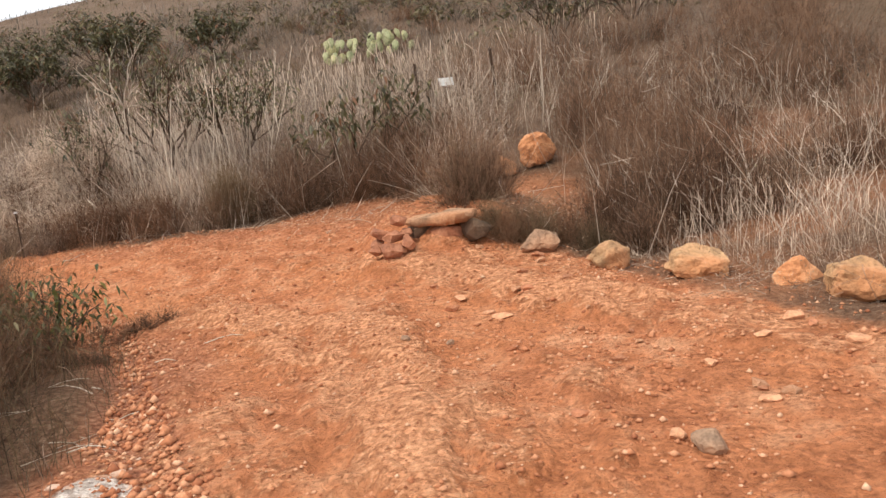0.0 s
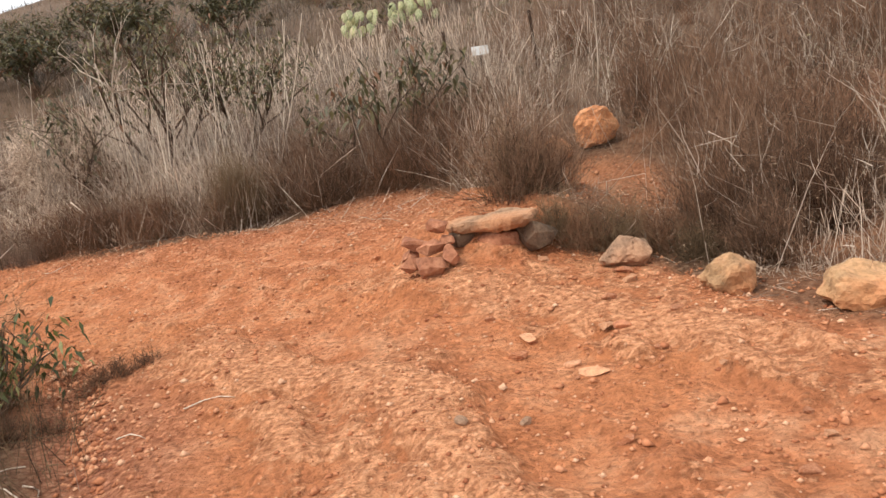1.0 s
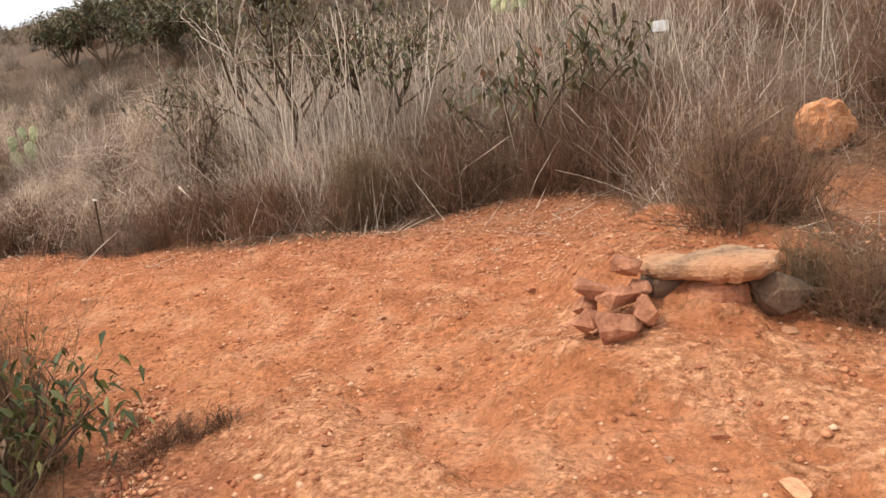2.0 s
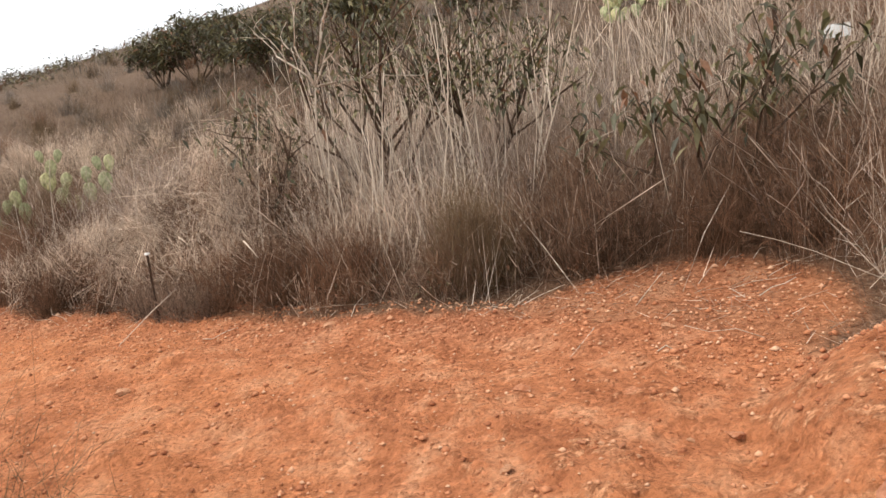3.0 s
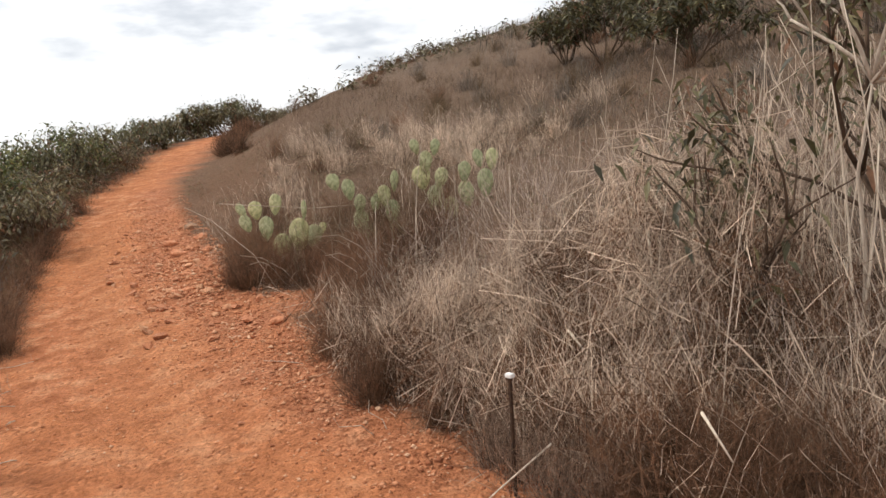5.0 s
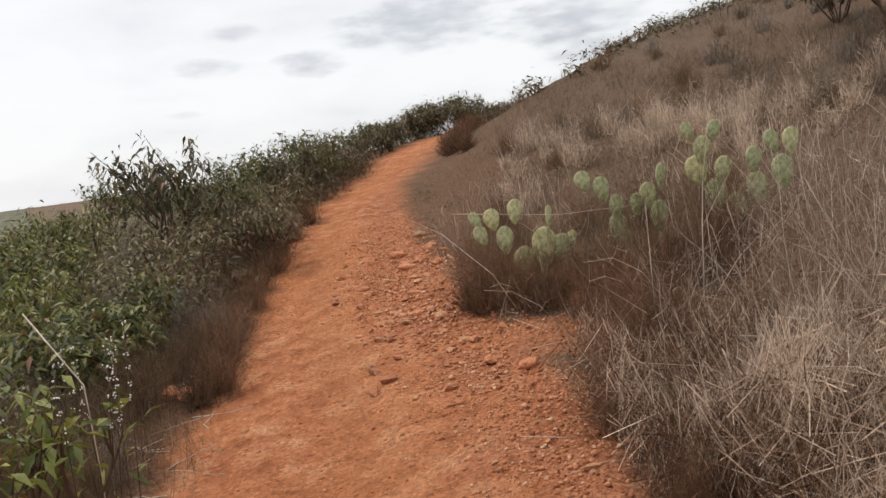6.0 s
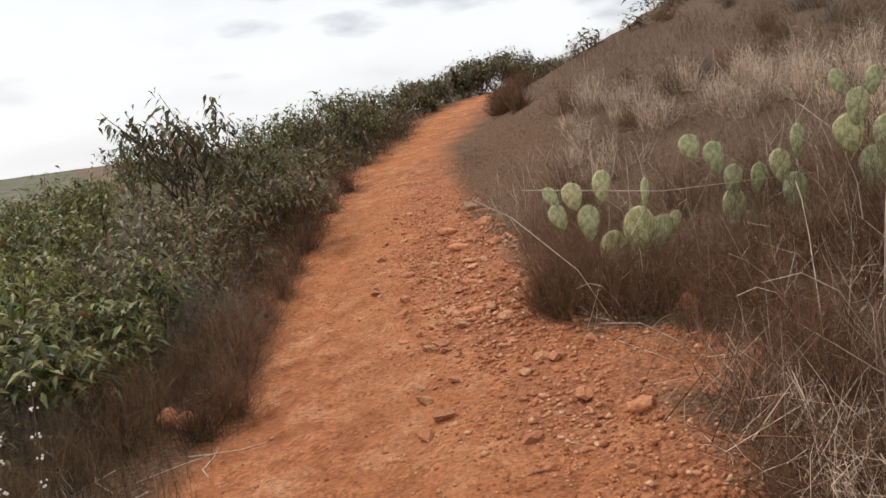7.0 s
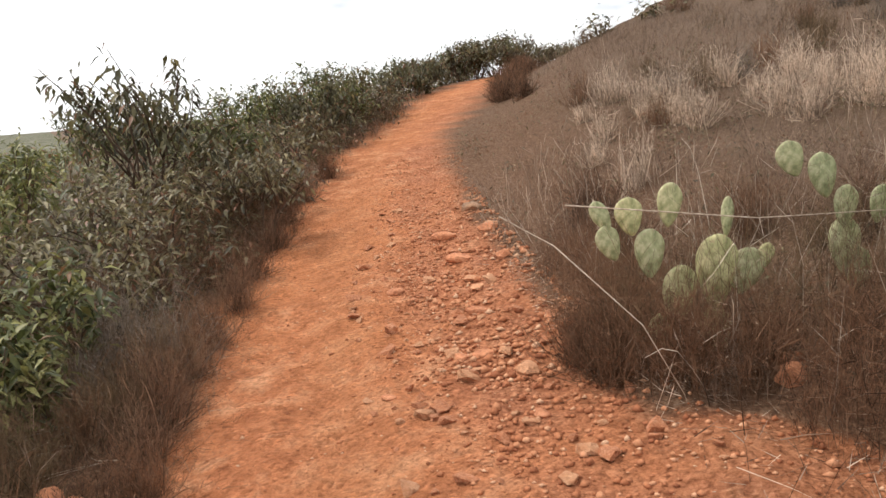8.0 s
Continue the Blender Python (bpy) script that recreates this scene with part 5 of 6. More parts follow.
def far_bushes():
    """Dark bushes scattered up the hillside and on the ridge."""
    rng = np.random.default_rng(77)
    x = np.concatenate([rng.uniform(-46, 14, 480), rng.uniform(-56, 40, 300), rng.uniform(-37, -25, 50)])
    y = np.concatenate([rng.uniform(17, 45, 480), rng.uniform(40, 100, 300), rng.uniform(20, 40, 50)])
    ok = ((uphill(x, y)[1] > 11) | ((x < -24) & (uphill(x, y)[1] > 1.5))) & (rng.random(len(x)) < 0.35 + 0.6 * patch(x, y, 8, 91)) & ((x > -30) | (rng.random(len(x)) < 0.4))
    x, y = x[ok], y[ok]
    places = []
    for a, b, c in zip(x, y, land(x, y)):
        r = rng.uniform(0.3, 0.75)
        for _ in range(26):
            d = Vector(rng.normal(0, 1, 3)).normalized() * r * rng.uniform(0.5, 1.0)
            places.append((Vector((a + d.x * 1.3, b + d.y * 1.3, c + abs(d.z) * 0.9 + 0.1)), None))
    me = leaves_mesh("hillside_bushes", places, 24000, 0.24, 0.2, 0.3, rng, 0.05, 0.12)
    me.materials.append(M_DULL)
    tagged(new("hillside_bushes", me), "dark olive bushes dotted over the far hillside", "bushes", kind="stuff")


far_bushes()


def downhill_bushes():
    """Green scrub that covers the slope below the trail."""
    rng = np.random.default_rng(78)
    x, y = np.concatenate([rng.uniform(-60, -6, 900), rng.uniform(-48, -17, 420)]), np.concatenate([rng.uniform(-45, 16, 900), rng.uniform(-4, 10, 420)])
    dn = downhill(x, y)[1]
    ok = (dn > 1.6) & (np.hypot(x + 7, y - 8) > 4.5)
    x, y = x[ok], y[ok]
    places = []
    for a, b, c in zip(x, y, land(x, y)):
        r = rng.uniform(0.35, 0.85)
        for _ in range(22):
            d = Vector(rng.normal(0, 1, 3)).normalized() * r * rng.uniform(0.5, 1.0)
            places.append((Vector((a + d.x * 1.2, b + d.y * 1.2, c + abs(d.z) * 1.1 + 0.1)), None))
    me = leaves_mesh("downhill_bushes", places, 38000, 0.25, 0.25, 0.5, rng, 0.08, 0.12)
    me.materials.append(M_GREEN)
    tagged(new("downhill_bushes", me), "green scrub covering the slope below the trail", "bushes", kind="stuff")


downhill_bushes()


def distant_trees():
    """Rows of far trees on the plain below, close to the skyline."""
    rng = np.random.default_rng(80)
    x, y = rng.uniform(-520, -75, 620), rng.uniform(-260, 160, 620)
    ok = np.hypot(x, y) < 800
    x, y = x[ok], y[ok]
    places = []
    for a, b, c in zip(x, y, land(x, y, False)):
        r = rng.uniform(1.5, 5.0)
        for _ in range(9):
            d = Vector(rng.normal(0, 1, 3)).normalized() * r * rng.uniform(0.4, 1.0)
            places.append((Vector((a + d.x * 1.5, b + d.y * 1.5, c + abs(d.z) * 1.2 + 0.5)), None))
    me = leaves_mesh("distant_trees", places, 11000, 2.4, 0.2, 0.35, rng, 0.02, 0.9)
    me.materials.append(M_DULL)
    tagged(new("distant_trees", me), "dark tree rows on the plain below", "trees", kind="stuff")


distant_trees()


def crest_scrub():
    """Low dense scrub on the downhill side where the trail climbs to its crest."""
    rng = np.random.default_rng(79)
    x, y = rng.uniform(-36, -14, 700), rng.uniform(7, 26, 700)
    dn = downhill(x, y)[1]
    ok = (dn > 0.35) & (dn < 4.5)
    x, y = x[ok], y[ok]
    places = []
    for a, b, c in zip(x, y, land(x, y)):
        r = rng.uniform(0.3, 0.6)
        for _ in range(22):
            d = Vector(rng.normal(0, 1, 3)).normalized() * r * rng.uniform(0.4, 1.0)
            places.append((Vector((a + d.x * 1.2, b + d.y * 1.2, c + abs(d.z) * 1.2 + 0.08)), None))
    me = leaves_mesh("crest_scrub", places, 18000, 0.13, 0.3, 0.45, rng, 0.2, 0.10)
    me.materials.append(M_DULL)
    tagged(new("crest_scrub", me), "dense brown-green scrub along the climbing trail", "bushes", kind="stuff")


crest_scrub()


def dead_bush(x, y, tall, seed, label, turn=0.0):
    rng = np.random.default_rng(seed)
    root = thing("dead_shrub", (x, y, float(land([x], [y])[0]) - 0.03), label, "dead shrub", "dead shrubs", turn)
    chains, tips = [], []
    grow(rng, Vector((0, 0, 0)), Vector((0.06, 0, 1)), tall * 0.55, 0.017, 0, chains, tips)
    top = chains[0][0][-1]
    for way, size in (((-0.75, 0.1, 1.1), 0.75), ((0.25, 0.2, 1.0), 0.7), ((1.0, 0.15, 0.05), 0.85), ((0.5, -0.3, 0.5), 0.4), ((-0.3, -0.2, 0.9), 0.55)):
        grow(rng, top, Vector(way), tall * 0.24 * size, 0.011, 2, chains, tips, 0.65, 0.08, 2)
    bm = bmesh.new()
    for pts, radii in chains:
        tube_chain(bm, pts, radii, 6)
    part("woody_frame", bm, M_BARK, root)


dead_bush(-4.2, 10.98, 2.75, 5, "bare grey dead shrub with forked pale branches")


def stalk(x, y, tall, lean_x, lean_y, radius, seed, twigs=2):
    """One tall dead weed stalk with a few side twigs."""
    rng = np.random.default_rng(seed)
    z = float(land([x], [y])[0]) - 0.03
    root = thing("dead_stalk", (x, y, z), "tall pale dead weed stalk standing in the brush", "dead stalk", "tall dead stalks")
    pts = [Vector((lean_x * t * tall + 0.02 * math.sin(5 * t + seed), lean_y * t * tall + 0.02 * math.cos(4 * t + seed), t * tall)) for t in (0, 0.2, 0.4, 0.6, 0.8, 1.0)]
    bm = bmesh.new()
    tube_chain(bm, pts, [radius * (1 - 0.7 * i / 5) for i in range(6)], 6)
    for _ in range(twigs):
        i = int(rng.integers(2, 5))
        way = Vector((rng.normal(0, 0.6), rng.normal(0, 0.6), 1)).normalized() * tall * rng.uniform(0.15, 0.35)
        tube_chain(bm, [pts[i], pts[i] + way * 0.5, pts[i] + way], [radius * 0.45, radius * 0.32, radius * 0.15], 5)
    part("stem", bm, M_PALE_ROD, root)


_k = Mat("pale_dead_wood", 0.85, spec=0.2)
_n = _k.noise(40, 5, 0.6, (1, 1, 0.15))
_k.color(_k.mix(0.6, _k.ramp(_n, [(0.3, (0.42, 0.33, 0.25)), (0.7, (0.86, 0.75, 0.62))]), _k.ramp(_k.rand(), [(0, (0.6, 0.55, 0.5)), (1, (1.1, 1.08, 1.05))]), "MULTIPLY")).bump(_n, 0.4, 0.004)
M_PALE_ROD = _k.m

rng = np.random.default_rng(31)
for i in range(110):
    x = rng.normal(-3.65, 0.9) if i < 85 else rng.uniform(-9, 1.5)
    y = rng.normal(11.1, 0.4) if i < 85 else rng.uniform(10.2, 13.0)
    if uphill(np.array([x]), np.array([y]))[1][0] < 0.5:
        continue
    stalk(x, y, rng.uniform(1.0, 1.9), rng.normal(-0.02, 0.15), rng.normal(0, 0.09), float(rng.choice([0.003, 0.004, 0.005, 0.006, 0.010])), 300 + i, int(rng.integers(0, 3)))


# ---- cactus ----
def pad_mesh():
    """A flat, egg-shaped cactus pad standing on its narrow end, 1 high, with a thick rim."""
    bm = bmesh.new()
    bmesh.ops.create_icosphere(bm, subdivisions=3, radius=1.0)
    for v in bm.verts:
        x, y, z = v.co
        wide = 0.37 * (1.0 + 0.30 * z - 0.10 * z * z) * (1 + 0.05 * noise.noise(Vector((x * 2, z * 2, 9))))
        v.co = Vector((x * wide, y * 0.06 * (1 + 0.3 * (1 - z)), 0.5 + 0.5 * z))
        v.co.y += 0.035 * noise.noise(Vector((x * 1.5, z * 1.5, 4)))
    me = bpy.data.meshes.new("pad")
    bm.to_mesh(me)
    bm.free()
    me.materials.append(M_PAD)
    me.polygons.foreach_set("use_smooth", np.ones(len(me.polygons), bool))
    return me


PAD = pad_mesh()


def spine_mesh():
    g = np.random.default_rng(3)
    n = 130
    a = g.uniform(0, 2 * math.pi, n)
    r = np.sqrt(g.random(n))
    r[: n // 3] = 1.0
    x, z = r * np.cos(a) * 0.37 * (1 + 0.3 * r * np.sin(a)), 0.5 + 0.5 * r * np.sin(a)
    y = 0.055 * np.sqrt(np.clip(1 - r * r, 0, 1)) * np.where(g.random(n) < 0.5, 1, -1)
    base = np.stack([x, y, z], -1)
    out = np.stack([x * 1.2, y * 14, z - 0.5], -1)
    out = out / (np.linalg.norm(out, axis=1, keepdims=True) + 1e-6) + g.normal(0, 0.35, (n, 3))
    tip = base + out * g.uniform(0.05, 0.13, n)[:, None]
    me = stems_mesh("spine_cover", base, tip, np.zeros((n, 3)), np.full(n, 0.0045), g.random(n))
    me.materials.append(M_SPINE)
    return me


SPINES = spine_mesh()


def cactus(x, y, pads, label):
    """Pads: x, y, z of the middle, height, turn about the upright, lean to the side."""
    root = thing("prickly_pear", (x, y, float(land([x], [y])[0])), label, "cactus", "prickly pears")
    o = root.matrix_basis.translation
    for px, py, pz, tall, turn, lean, slim in pads:
        ob = new("pad", PAD)
        ob.parent = root
        m = Matrix.Translation((px - o.x, py - o.y, pz - o.z)) @ Euler((radians(-4), radians(lean), radians(turn))).to_matrix().to_4x4()
        ob.matrix_basis = m @ Matrix.Translation((0, 0, -tall / 2)) @ Matrix.Diagonal((tall * slim * 0.88, tall * 1.2, tall, 1))
        sp = tagged(new("spine_cover", SPINES), kind="stuff")
        sp.parent = ob
    return root


NEAR_PEAR = "pale green prickly pear with spiny pads, half sunk in brush"
cactus(-10.93, 12.26, [(-11.05, 12.25, 1.26, 0.25, 64, 6, 0.85), (-11.14, 12.04, 1.21, 0.22, 70, -8, 1.1), (-11.21, 11.9, 1.22, 0.19, 50, -28, 0.8), (-11.17, 11.92, 1.07, 0.21, 75, -20, 1.0),
                       (-10.88, 12.43, 0.88, 0.42, 62, 4, 0.85), (-10.81, 12.58, 0.87, 0.27, 66, 22, 1.1), (-10.91, 12.54, 1.17, 0.23, 30, 2, 0.45), (-10.78, 12.69, 0.94, 0.16, 66, 20, 0.9),
                       (-11.07, 12.12, 1, 0.28, 60, 0, 0.9), (-10.97, 12.24, 0.76, 0.34, 68, 10, 0.9), (-10.87, 12.41, 0.52, 0.34, 66, 0, 0.8), (-10.99, 12.16, 0.52, 0.3, 60, -14, 0.9)], NEAR_PEAR)
cactus(-10.66, 13.11, [(-10.8, 12.91, 1.46, 0.21, 68, -18, 1.15), (-10.71, 13.06, 1.36, 0.26, 60, -8, 0.9), (-10.64, 13.16, 1.18, 0.24, 66, 6, 0.9), (-10.55, 13.33, 1.18, 0.22, 68, 14, 0.9),
                        (-10.64, 13.16, 0.95, 0.34, 60, 0, 0.8), (-10.62, 13.26, 0.78, 0.3, 70, 5, 0.8)], NEAR_PEAR)
cactus(-10.16, 13.28, [(-10.22, 13.2, 1.28, 0.25, 66, -4, 0.95), (-10.18, 13.33, 1.44, 0.25, 62, 6, 0.6), (-10.16, 13.26, 1.08, 0.3, 60, 4, 0.85), (-10.15, 13.3, 0.82, 0.32, 70, 0, 0.8)], NEAR_PEAR)
cactus(-9.76, 13.66, [(-9.85, 13.54, 1.64, 0.26, 60, 6, 0.9), (-9.81, 13.66, 1.8, 0.20, 66, 14, 0.9), (-9.88, 13.49, 1.46, 0.28, 66, -8, 1.2), (-9.76, 13.68, 1.44, 0.26, 55, 16, 0.9), (-9.92, 13.45, 1.82, 0.18, 70, -16, 1.0),
                      (-9.64, 13.95, 1.5, 0.24, 64, 8, 1.0), (-9.79, 13.61, 1.2, 0.34, 60, 0, 0.9), (-9.71, 13.76, 1.05, 0.36, 66, 4, 0.8)], NEAR_PEAR)
cactus(-9.51, 14.16, [(-9.5, 14.28, 1.62, 0.26, 60, 6, 0.9), (-9.57, 14.12, 1.64, 0.22, 66, -10, 0.9), (-9.63, 13.96, 1.24, 0.3, 66, -8, 1.0), (-9.51, 14.16, 1.35, 0.34, 62, 2, 0.9)], NEAR_PEAR)


def far_cactus(cx, cy, n, wide, seed):
    rng = np.random.default_rng(seed)
    z = float(land([cx], [cy])[0])
    pads = []
    for i in range(n):
        x = cx + rng.uniform(-wide, wide)
        pads.append((x, cy + rng.uniform(-0.25, 0.25), z + 0.12 + 0.5 * rng.random(), rng.uniform(0.22, 0.31), rng.uniform(-40, 40), rng.normal(0, 16), rng.uniform(0.8, 1.1)))
    cactus(cx, cy, pads, "bright green prickly pear clump high on the slope")


far_cactus(-2.95, 22.9, 22, 0.5, 1)
far_cactus(-1.55, 23.0, 30, 0.62, 2)


# ---- rocks ----
def rock_mesh(name, seed, size, flats=9, lump=0.16, detail=4):
    """A broken stone: a ball cut by random flats, roughened."""
    rng = np.random.default_rng(seed)
    bm = bmesh.new()
    bmesh.ops.create_icosphere(bm, subdivisions=detail, radius=1.0)
    planes = []
    for _ in range(flats):
        n = Vector(rng.normal(0, 1, 3)).normalized()
        planes.append((n, rng.uniform(0.58, 0.88)))
    for v in bm.verts:
        p = v.co.copy()
        for n, d in planes:
            over = p.dot(n) - d
            if over > 0:
                p -= n * over * 0.92
        q = v.co * 1.7 + Vector((seed * 3.1, 0, 0))
        p *= 1 + lump * noise.noise(q) + 0.35 * lump * noise.noise(q * 3.1) + (0.14 * lump * noise.noise(q * 9) if detail > 2 else 0)
        v.co = Vector((p.x * size[0], p.y * size[1], p.z * size[2]))
    me = bpy.data.meshes.new(name)
    bm.to_mesh(me)
    bm.free()
    return me


def chip_mesh(name, seed, size, corners=13):
    """A sharp-cornered splinter of rock."""
    rng = np.random.default_rng(seed)
    bm = bmesh.new()
    for _ in range(corners):
        p = Vector(rng.normal(0, 1, 3)).normalized() * rng.uniform(0.8, 1.05)
        bm.verts.new((p.x * size[0], p.y * size[1], p.z * size[2]))
    bmesh.ops.convex_hull(bm, input=list(bm.verts))
    loose = [v for v in bm.verts if not v.link_faces]
    bmesh.ops.delete(bm, geom=loose, context="VERTS")
    me = bpy.data.meshes.new(name)
    bm.to_mesh(me)
    bm.free()
    return me


def rock(name, x, y, size, seed, mat, label, sink=0.25, turn=0.0, tilt=0.0, lift=None, group="", flats=9, lump=0.16, detail=4, smooth=True):
    me = rock_mesh(name, seed, size, flats, lump, detail)
    me.materials.append(mat)
    if smooth:
        me.polygons.foreach_set("use_smooth", np.ones(len(me.polygons), bool))
    z = float(land([x], [y])[0]) + size[2] * (1 - 2 * sink) if lift is None else lift
    ob = new(name, me)
    ob.matrix_basis = pose(x, y, z, tilt, 0, turn)
    return tagged(ob, label, "rock", group)


EDGE = "boulders along the trail edge"
rock("boulder", 0.68, 6.38, (0.175, 0.13, 0.12), 11, M_GREY, "dull grey-brown boulder half hidden under dry brush", 0.28, 10, group=EDGE, flats=13, lump=0.2, smooth=False)
rock("boulder", 1.12, 5.82, (0.177, 0.144, 0.135), 12, M_BOULDER, "pale tan sandstone boulder on the trail's edge", 0.33, 25, group=EDGE, flats=13, lump=0.2, smooth=False)
rock("boulder", 1.58, 5.36, (0.200, 0.158, 0.149), 14, M_BOULDER, "cracked tan and orange boulder on the trail's edge", 0.33, -10, group=EDGE, flats=13, lump=0.2, smooth=False)
rock("boulder", 2.04, 4.97, (0.149, 0.130, 0.112), 15, M_ORANGE, "small orange sandstone boulder beside larger ones", 0.31, 40, group=EDGE, flats=13, lump=0.2, smooth=False)
rock("boulder", 2.23, 4.58, (0.233, 0.186, 0.158), 16, M_BOULDER, "broad tan boulder at the trail's edge", 0.28, -25, group=EDGE, flats=13, lump=0.2, smooth=False)
rock("boulder", 1.02, 9.66, (0.25, 0.22, 0.24), 17, M_ORANGE, "orange sandstone boulder beside the side path", 0.2, 15, group="orange boulders", flats=16, lump=0.3, smooth=False)
rock("boulder", 0.62, 9.62, (0.16, 0.14, 0.15), 18, M_ORANGE, "smaller orange boulder beside the side path", 0.2, 50, group="orange boulders")

PILE = "stones piled at the bend"
for i, (x, y, z, a, b, c, turn, tilt) in enumerate([
    (-0.47, 6.63, 0.42, 0.115, 0.095, 0.085, 20, 10), (-0.59, 6.73, 0.43, 0.10, 0.085, 0.065, 60, -10), (-0.47, 6.78, 0.51, 0.095, 0.08, 0.05, -20, 6),
    (-0.56, 6.86, 0.54, 0.10, 0.085, 0.06, 40, 15), (-0.43, 6.87, 0.63, 0.075, 0.065, 0.065, 10, 25), (-0.35, 6.71, 0.46, 0.075, 0.065, 0.065, 80, 0),
    (-0.38, 6.84, 0.53, 0.07, 0.06, 0.06, 30, 0), (-0.62, 6.87, 0.46, 0.065, 0.055, 0.045, 0, 0)]):
    me = chip_mesh("stone", 40 + i, (1.12 * a, 1.12 * b, 1.15 * c), 16)
    me.materials.append(M_PILE)
    ob = new("stone", me)
    ob.matrix_basis = pose(x, y, z, tilt, 0, turn)
    tagged(ob, "broken red-brown stone in a small pile at the bend", "rock", PILE)


def slab():
    """A flat stone ledge with a broken front edge, its back buried in the bank."""
    outline = [(-0.36, 6.96), (-0.29, 6.84), (-0.17, 6.77), (-0.05, 6.68), (0.05, 6.59), (0.13, 6.62), (0.19, 6.70), (0.23, 6.82), (0.13, 6.99), (-0.08, 7.08), (-0.28, 7.12), (-0.40, 7.06)]
    cx, cy = -0.06, 6.86
    root = tagged(new("rock_slab"), "flat dusty stone slab jutting over a dark hollow at the bend", "rock")
    root.matrix_basis = pose(cx, cy, 0.618, 0, -5, 0)
    bm = bmesh.new()
    rings = []
    for h, grow_out in ((-0.055, 0.80), (-0.03, 0.95), (-0.005, 1.0), (0.02, 0.99), (0.034, 0.94), (0.042, 0.6)):
        ring = []
        for k, (x, y) in enumerate(outline):
            x2, y2 = outline[(k + 1) % len(outline)]
            for u in (0.0, 0.25, 0.5, 0.75):
                px, py = x + (x2 - x) * u - cx, y + (y2 - y) * u - cy
                w = grow_out + 0.09 * noise.noise(Vector((px * 7, py * 7, h * 9))) + 0.07 * noise.noise(Vector((px * 23, py * 23, h * 30)))
                ring.append(bm.verts.new((px * w, py * w, h + 0.025 * noise.noise(Vector((px * 5, py * 5, h * 9 + 3))) + 0.012 * noise.noise(Vector((px * 19, py * 19, 3))))))
        rings.append(ring)
    n = len(rings[0])
    for a, b in zip(rings, rings[1:]):
        for k in range(n):
            bm.faces.new((a[k], a[(k + 1) % n], b[(k + 1) % n], b[k]))
    for ring, flip in ((rings[0], True), (rings[-1], False)):
        c = bm.verts.new(sum((q.co for q in ring), Vector()) / n + Vector((0, 0, 0.008)))
        for k in range(n):
            f = (ring[k], ring[(k + 1) % n], c)
            bm.faces.new(f[::-1] if flip else f)
    part("stone_body", bm, M_SLAB, root, smooth=False)


slab()
UNDER = "stones under the slab"
# the near-black stones deepen the slab's shadow by colour; the end block is dark grey
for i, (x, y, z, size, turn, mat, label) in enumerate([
    (0.19, 6.76, 0.52, (0.16, 0.13, 0.13), -35, M_DARK_SHADE_ROCK, "dark grey angular block under the end of the slab"),
    (-0.26, 6.96, 0.52, (0.15, 0.11, 0.10), -40, M_DARK_SHADE_ROCK, "broken stone under the slab, coloured near-black for the hollow's shade"),
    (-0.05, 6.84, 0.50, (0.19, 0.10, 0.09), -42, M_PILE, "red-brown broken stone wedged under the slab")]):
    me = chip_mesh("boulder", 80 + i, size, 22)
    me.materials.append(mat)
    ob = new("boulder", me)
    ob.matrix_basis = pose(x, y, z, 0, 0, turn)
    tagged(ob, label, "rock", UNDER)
rock("stone", -11.73, 8.96, (0.085, 0.08, 0.07), 63, M_RED, "round brown stone under the downhill bushes", 0.1, 20, group="round brown stones", lump=0.06, flats=3)
rock("stone", -11.56, 9.06, (0.08, 0.075, 0.07), 64, M_RED, "round brown stone under the downhill bushes", 0.1, 70, group="round brown stones", lump=0.06, flats=3)
rock("stone", -10.26, 12.31, (0.09, 0.07, 0.07), 65, M_RED, "red-brown stone at the foot of the cactus", 0.2, 70)


# ---- posts, sign, stake ----
def box(bm, lo, hi, bevel=0.0):
    r = bmesh.ops.create_cube(bm, size=1.0, matrix=Matrix.LocRotScale([(a + b) / 2 for a, b in zip(lo, hi)], None, [b - a for a, b in zip(lo, hi)]))
    if bevel:
        es = list({e for v in r["verts"] for e in v.link_edges})
        bmesh.ops.bevel(bm, geom=es, offset=bevel, segments=2, affect="EDGES")


def fence_post(x, y, top, lean):
    z = float(land([x], [y])[0])
    h = top - z + 0.25
    root = tagged(new("fence_post"), "thin rusty steel fence post standing in the scrub", "fence post", "fence posts")
    root.matrix_basis = pose(x, y, z - 0.25, 0, lean, 0)
    bm = bmesh.new()
    box(bm, (-0.022, -0.004, 0), (0.022, 0.004, h), 0.002)
    part("flange", bm, M_POST, root, smooth=False)
    bm = bmesh.new()
    box(bm, (-0.004, 0.004, 0), (0.004, 0.036, h), 0.002)
    part("web", bm, M_POST, root, smooth=False)


fence_post(0.77, 13.2, 2.45, -2.5)
fence_post(-0.46, 13.5, 2.36, -1.5)


def sign(x, y, z):
    g = float(land([x], [y])[0])
    root = thing("trail_sign", (x, y, g), "small blank white sign on a thin stake in the brush", "sign", turn=4)
    bm = bmesh.new()
    box(bm, (-0.012, 0.006, -0.2), (0.012, 0.024, z - g + 0.02), 0.002)
    part("stake", bm, M_POST, root, smooth=False)
    bm = bmesh.new()
    box(bm, (-0.115, -0.004, z - g - 0.06), (0.115, 0.004, z - g + 0.06), 0.003)
    part("panel", bm, M_SIGN, root, "white enamelled panel", smooth=False)


sign(0.0, 13.0, 2.0)


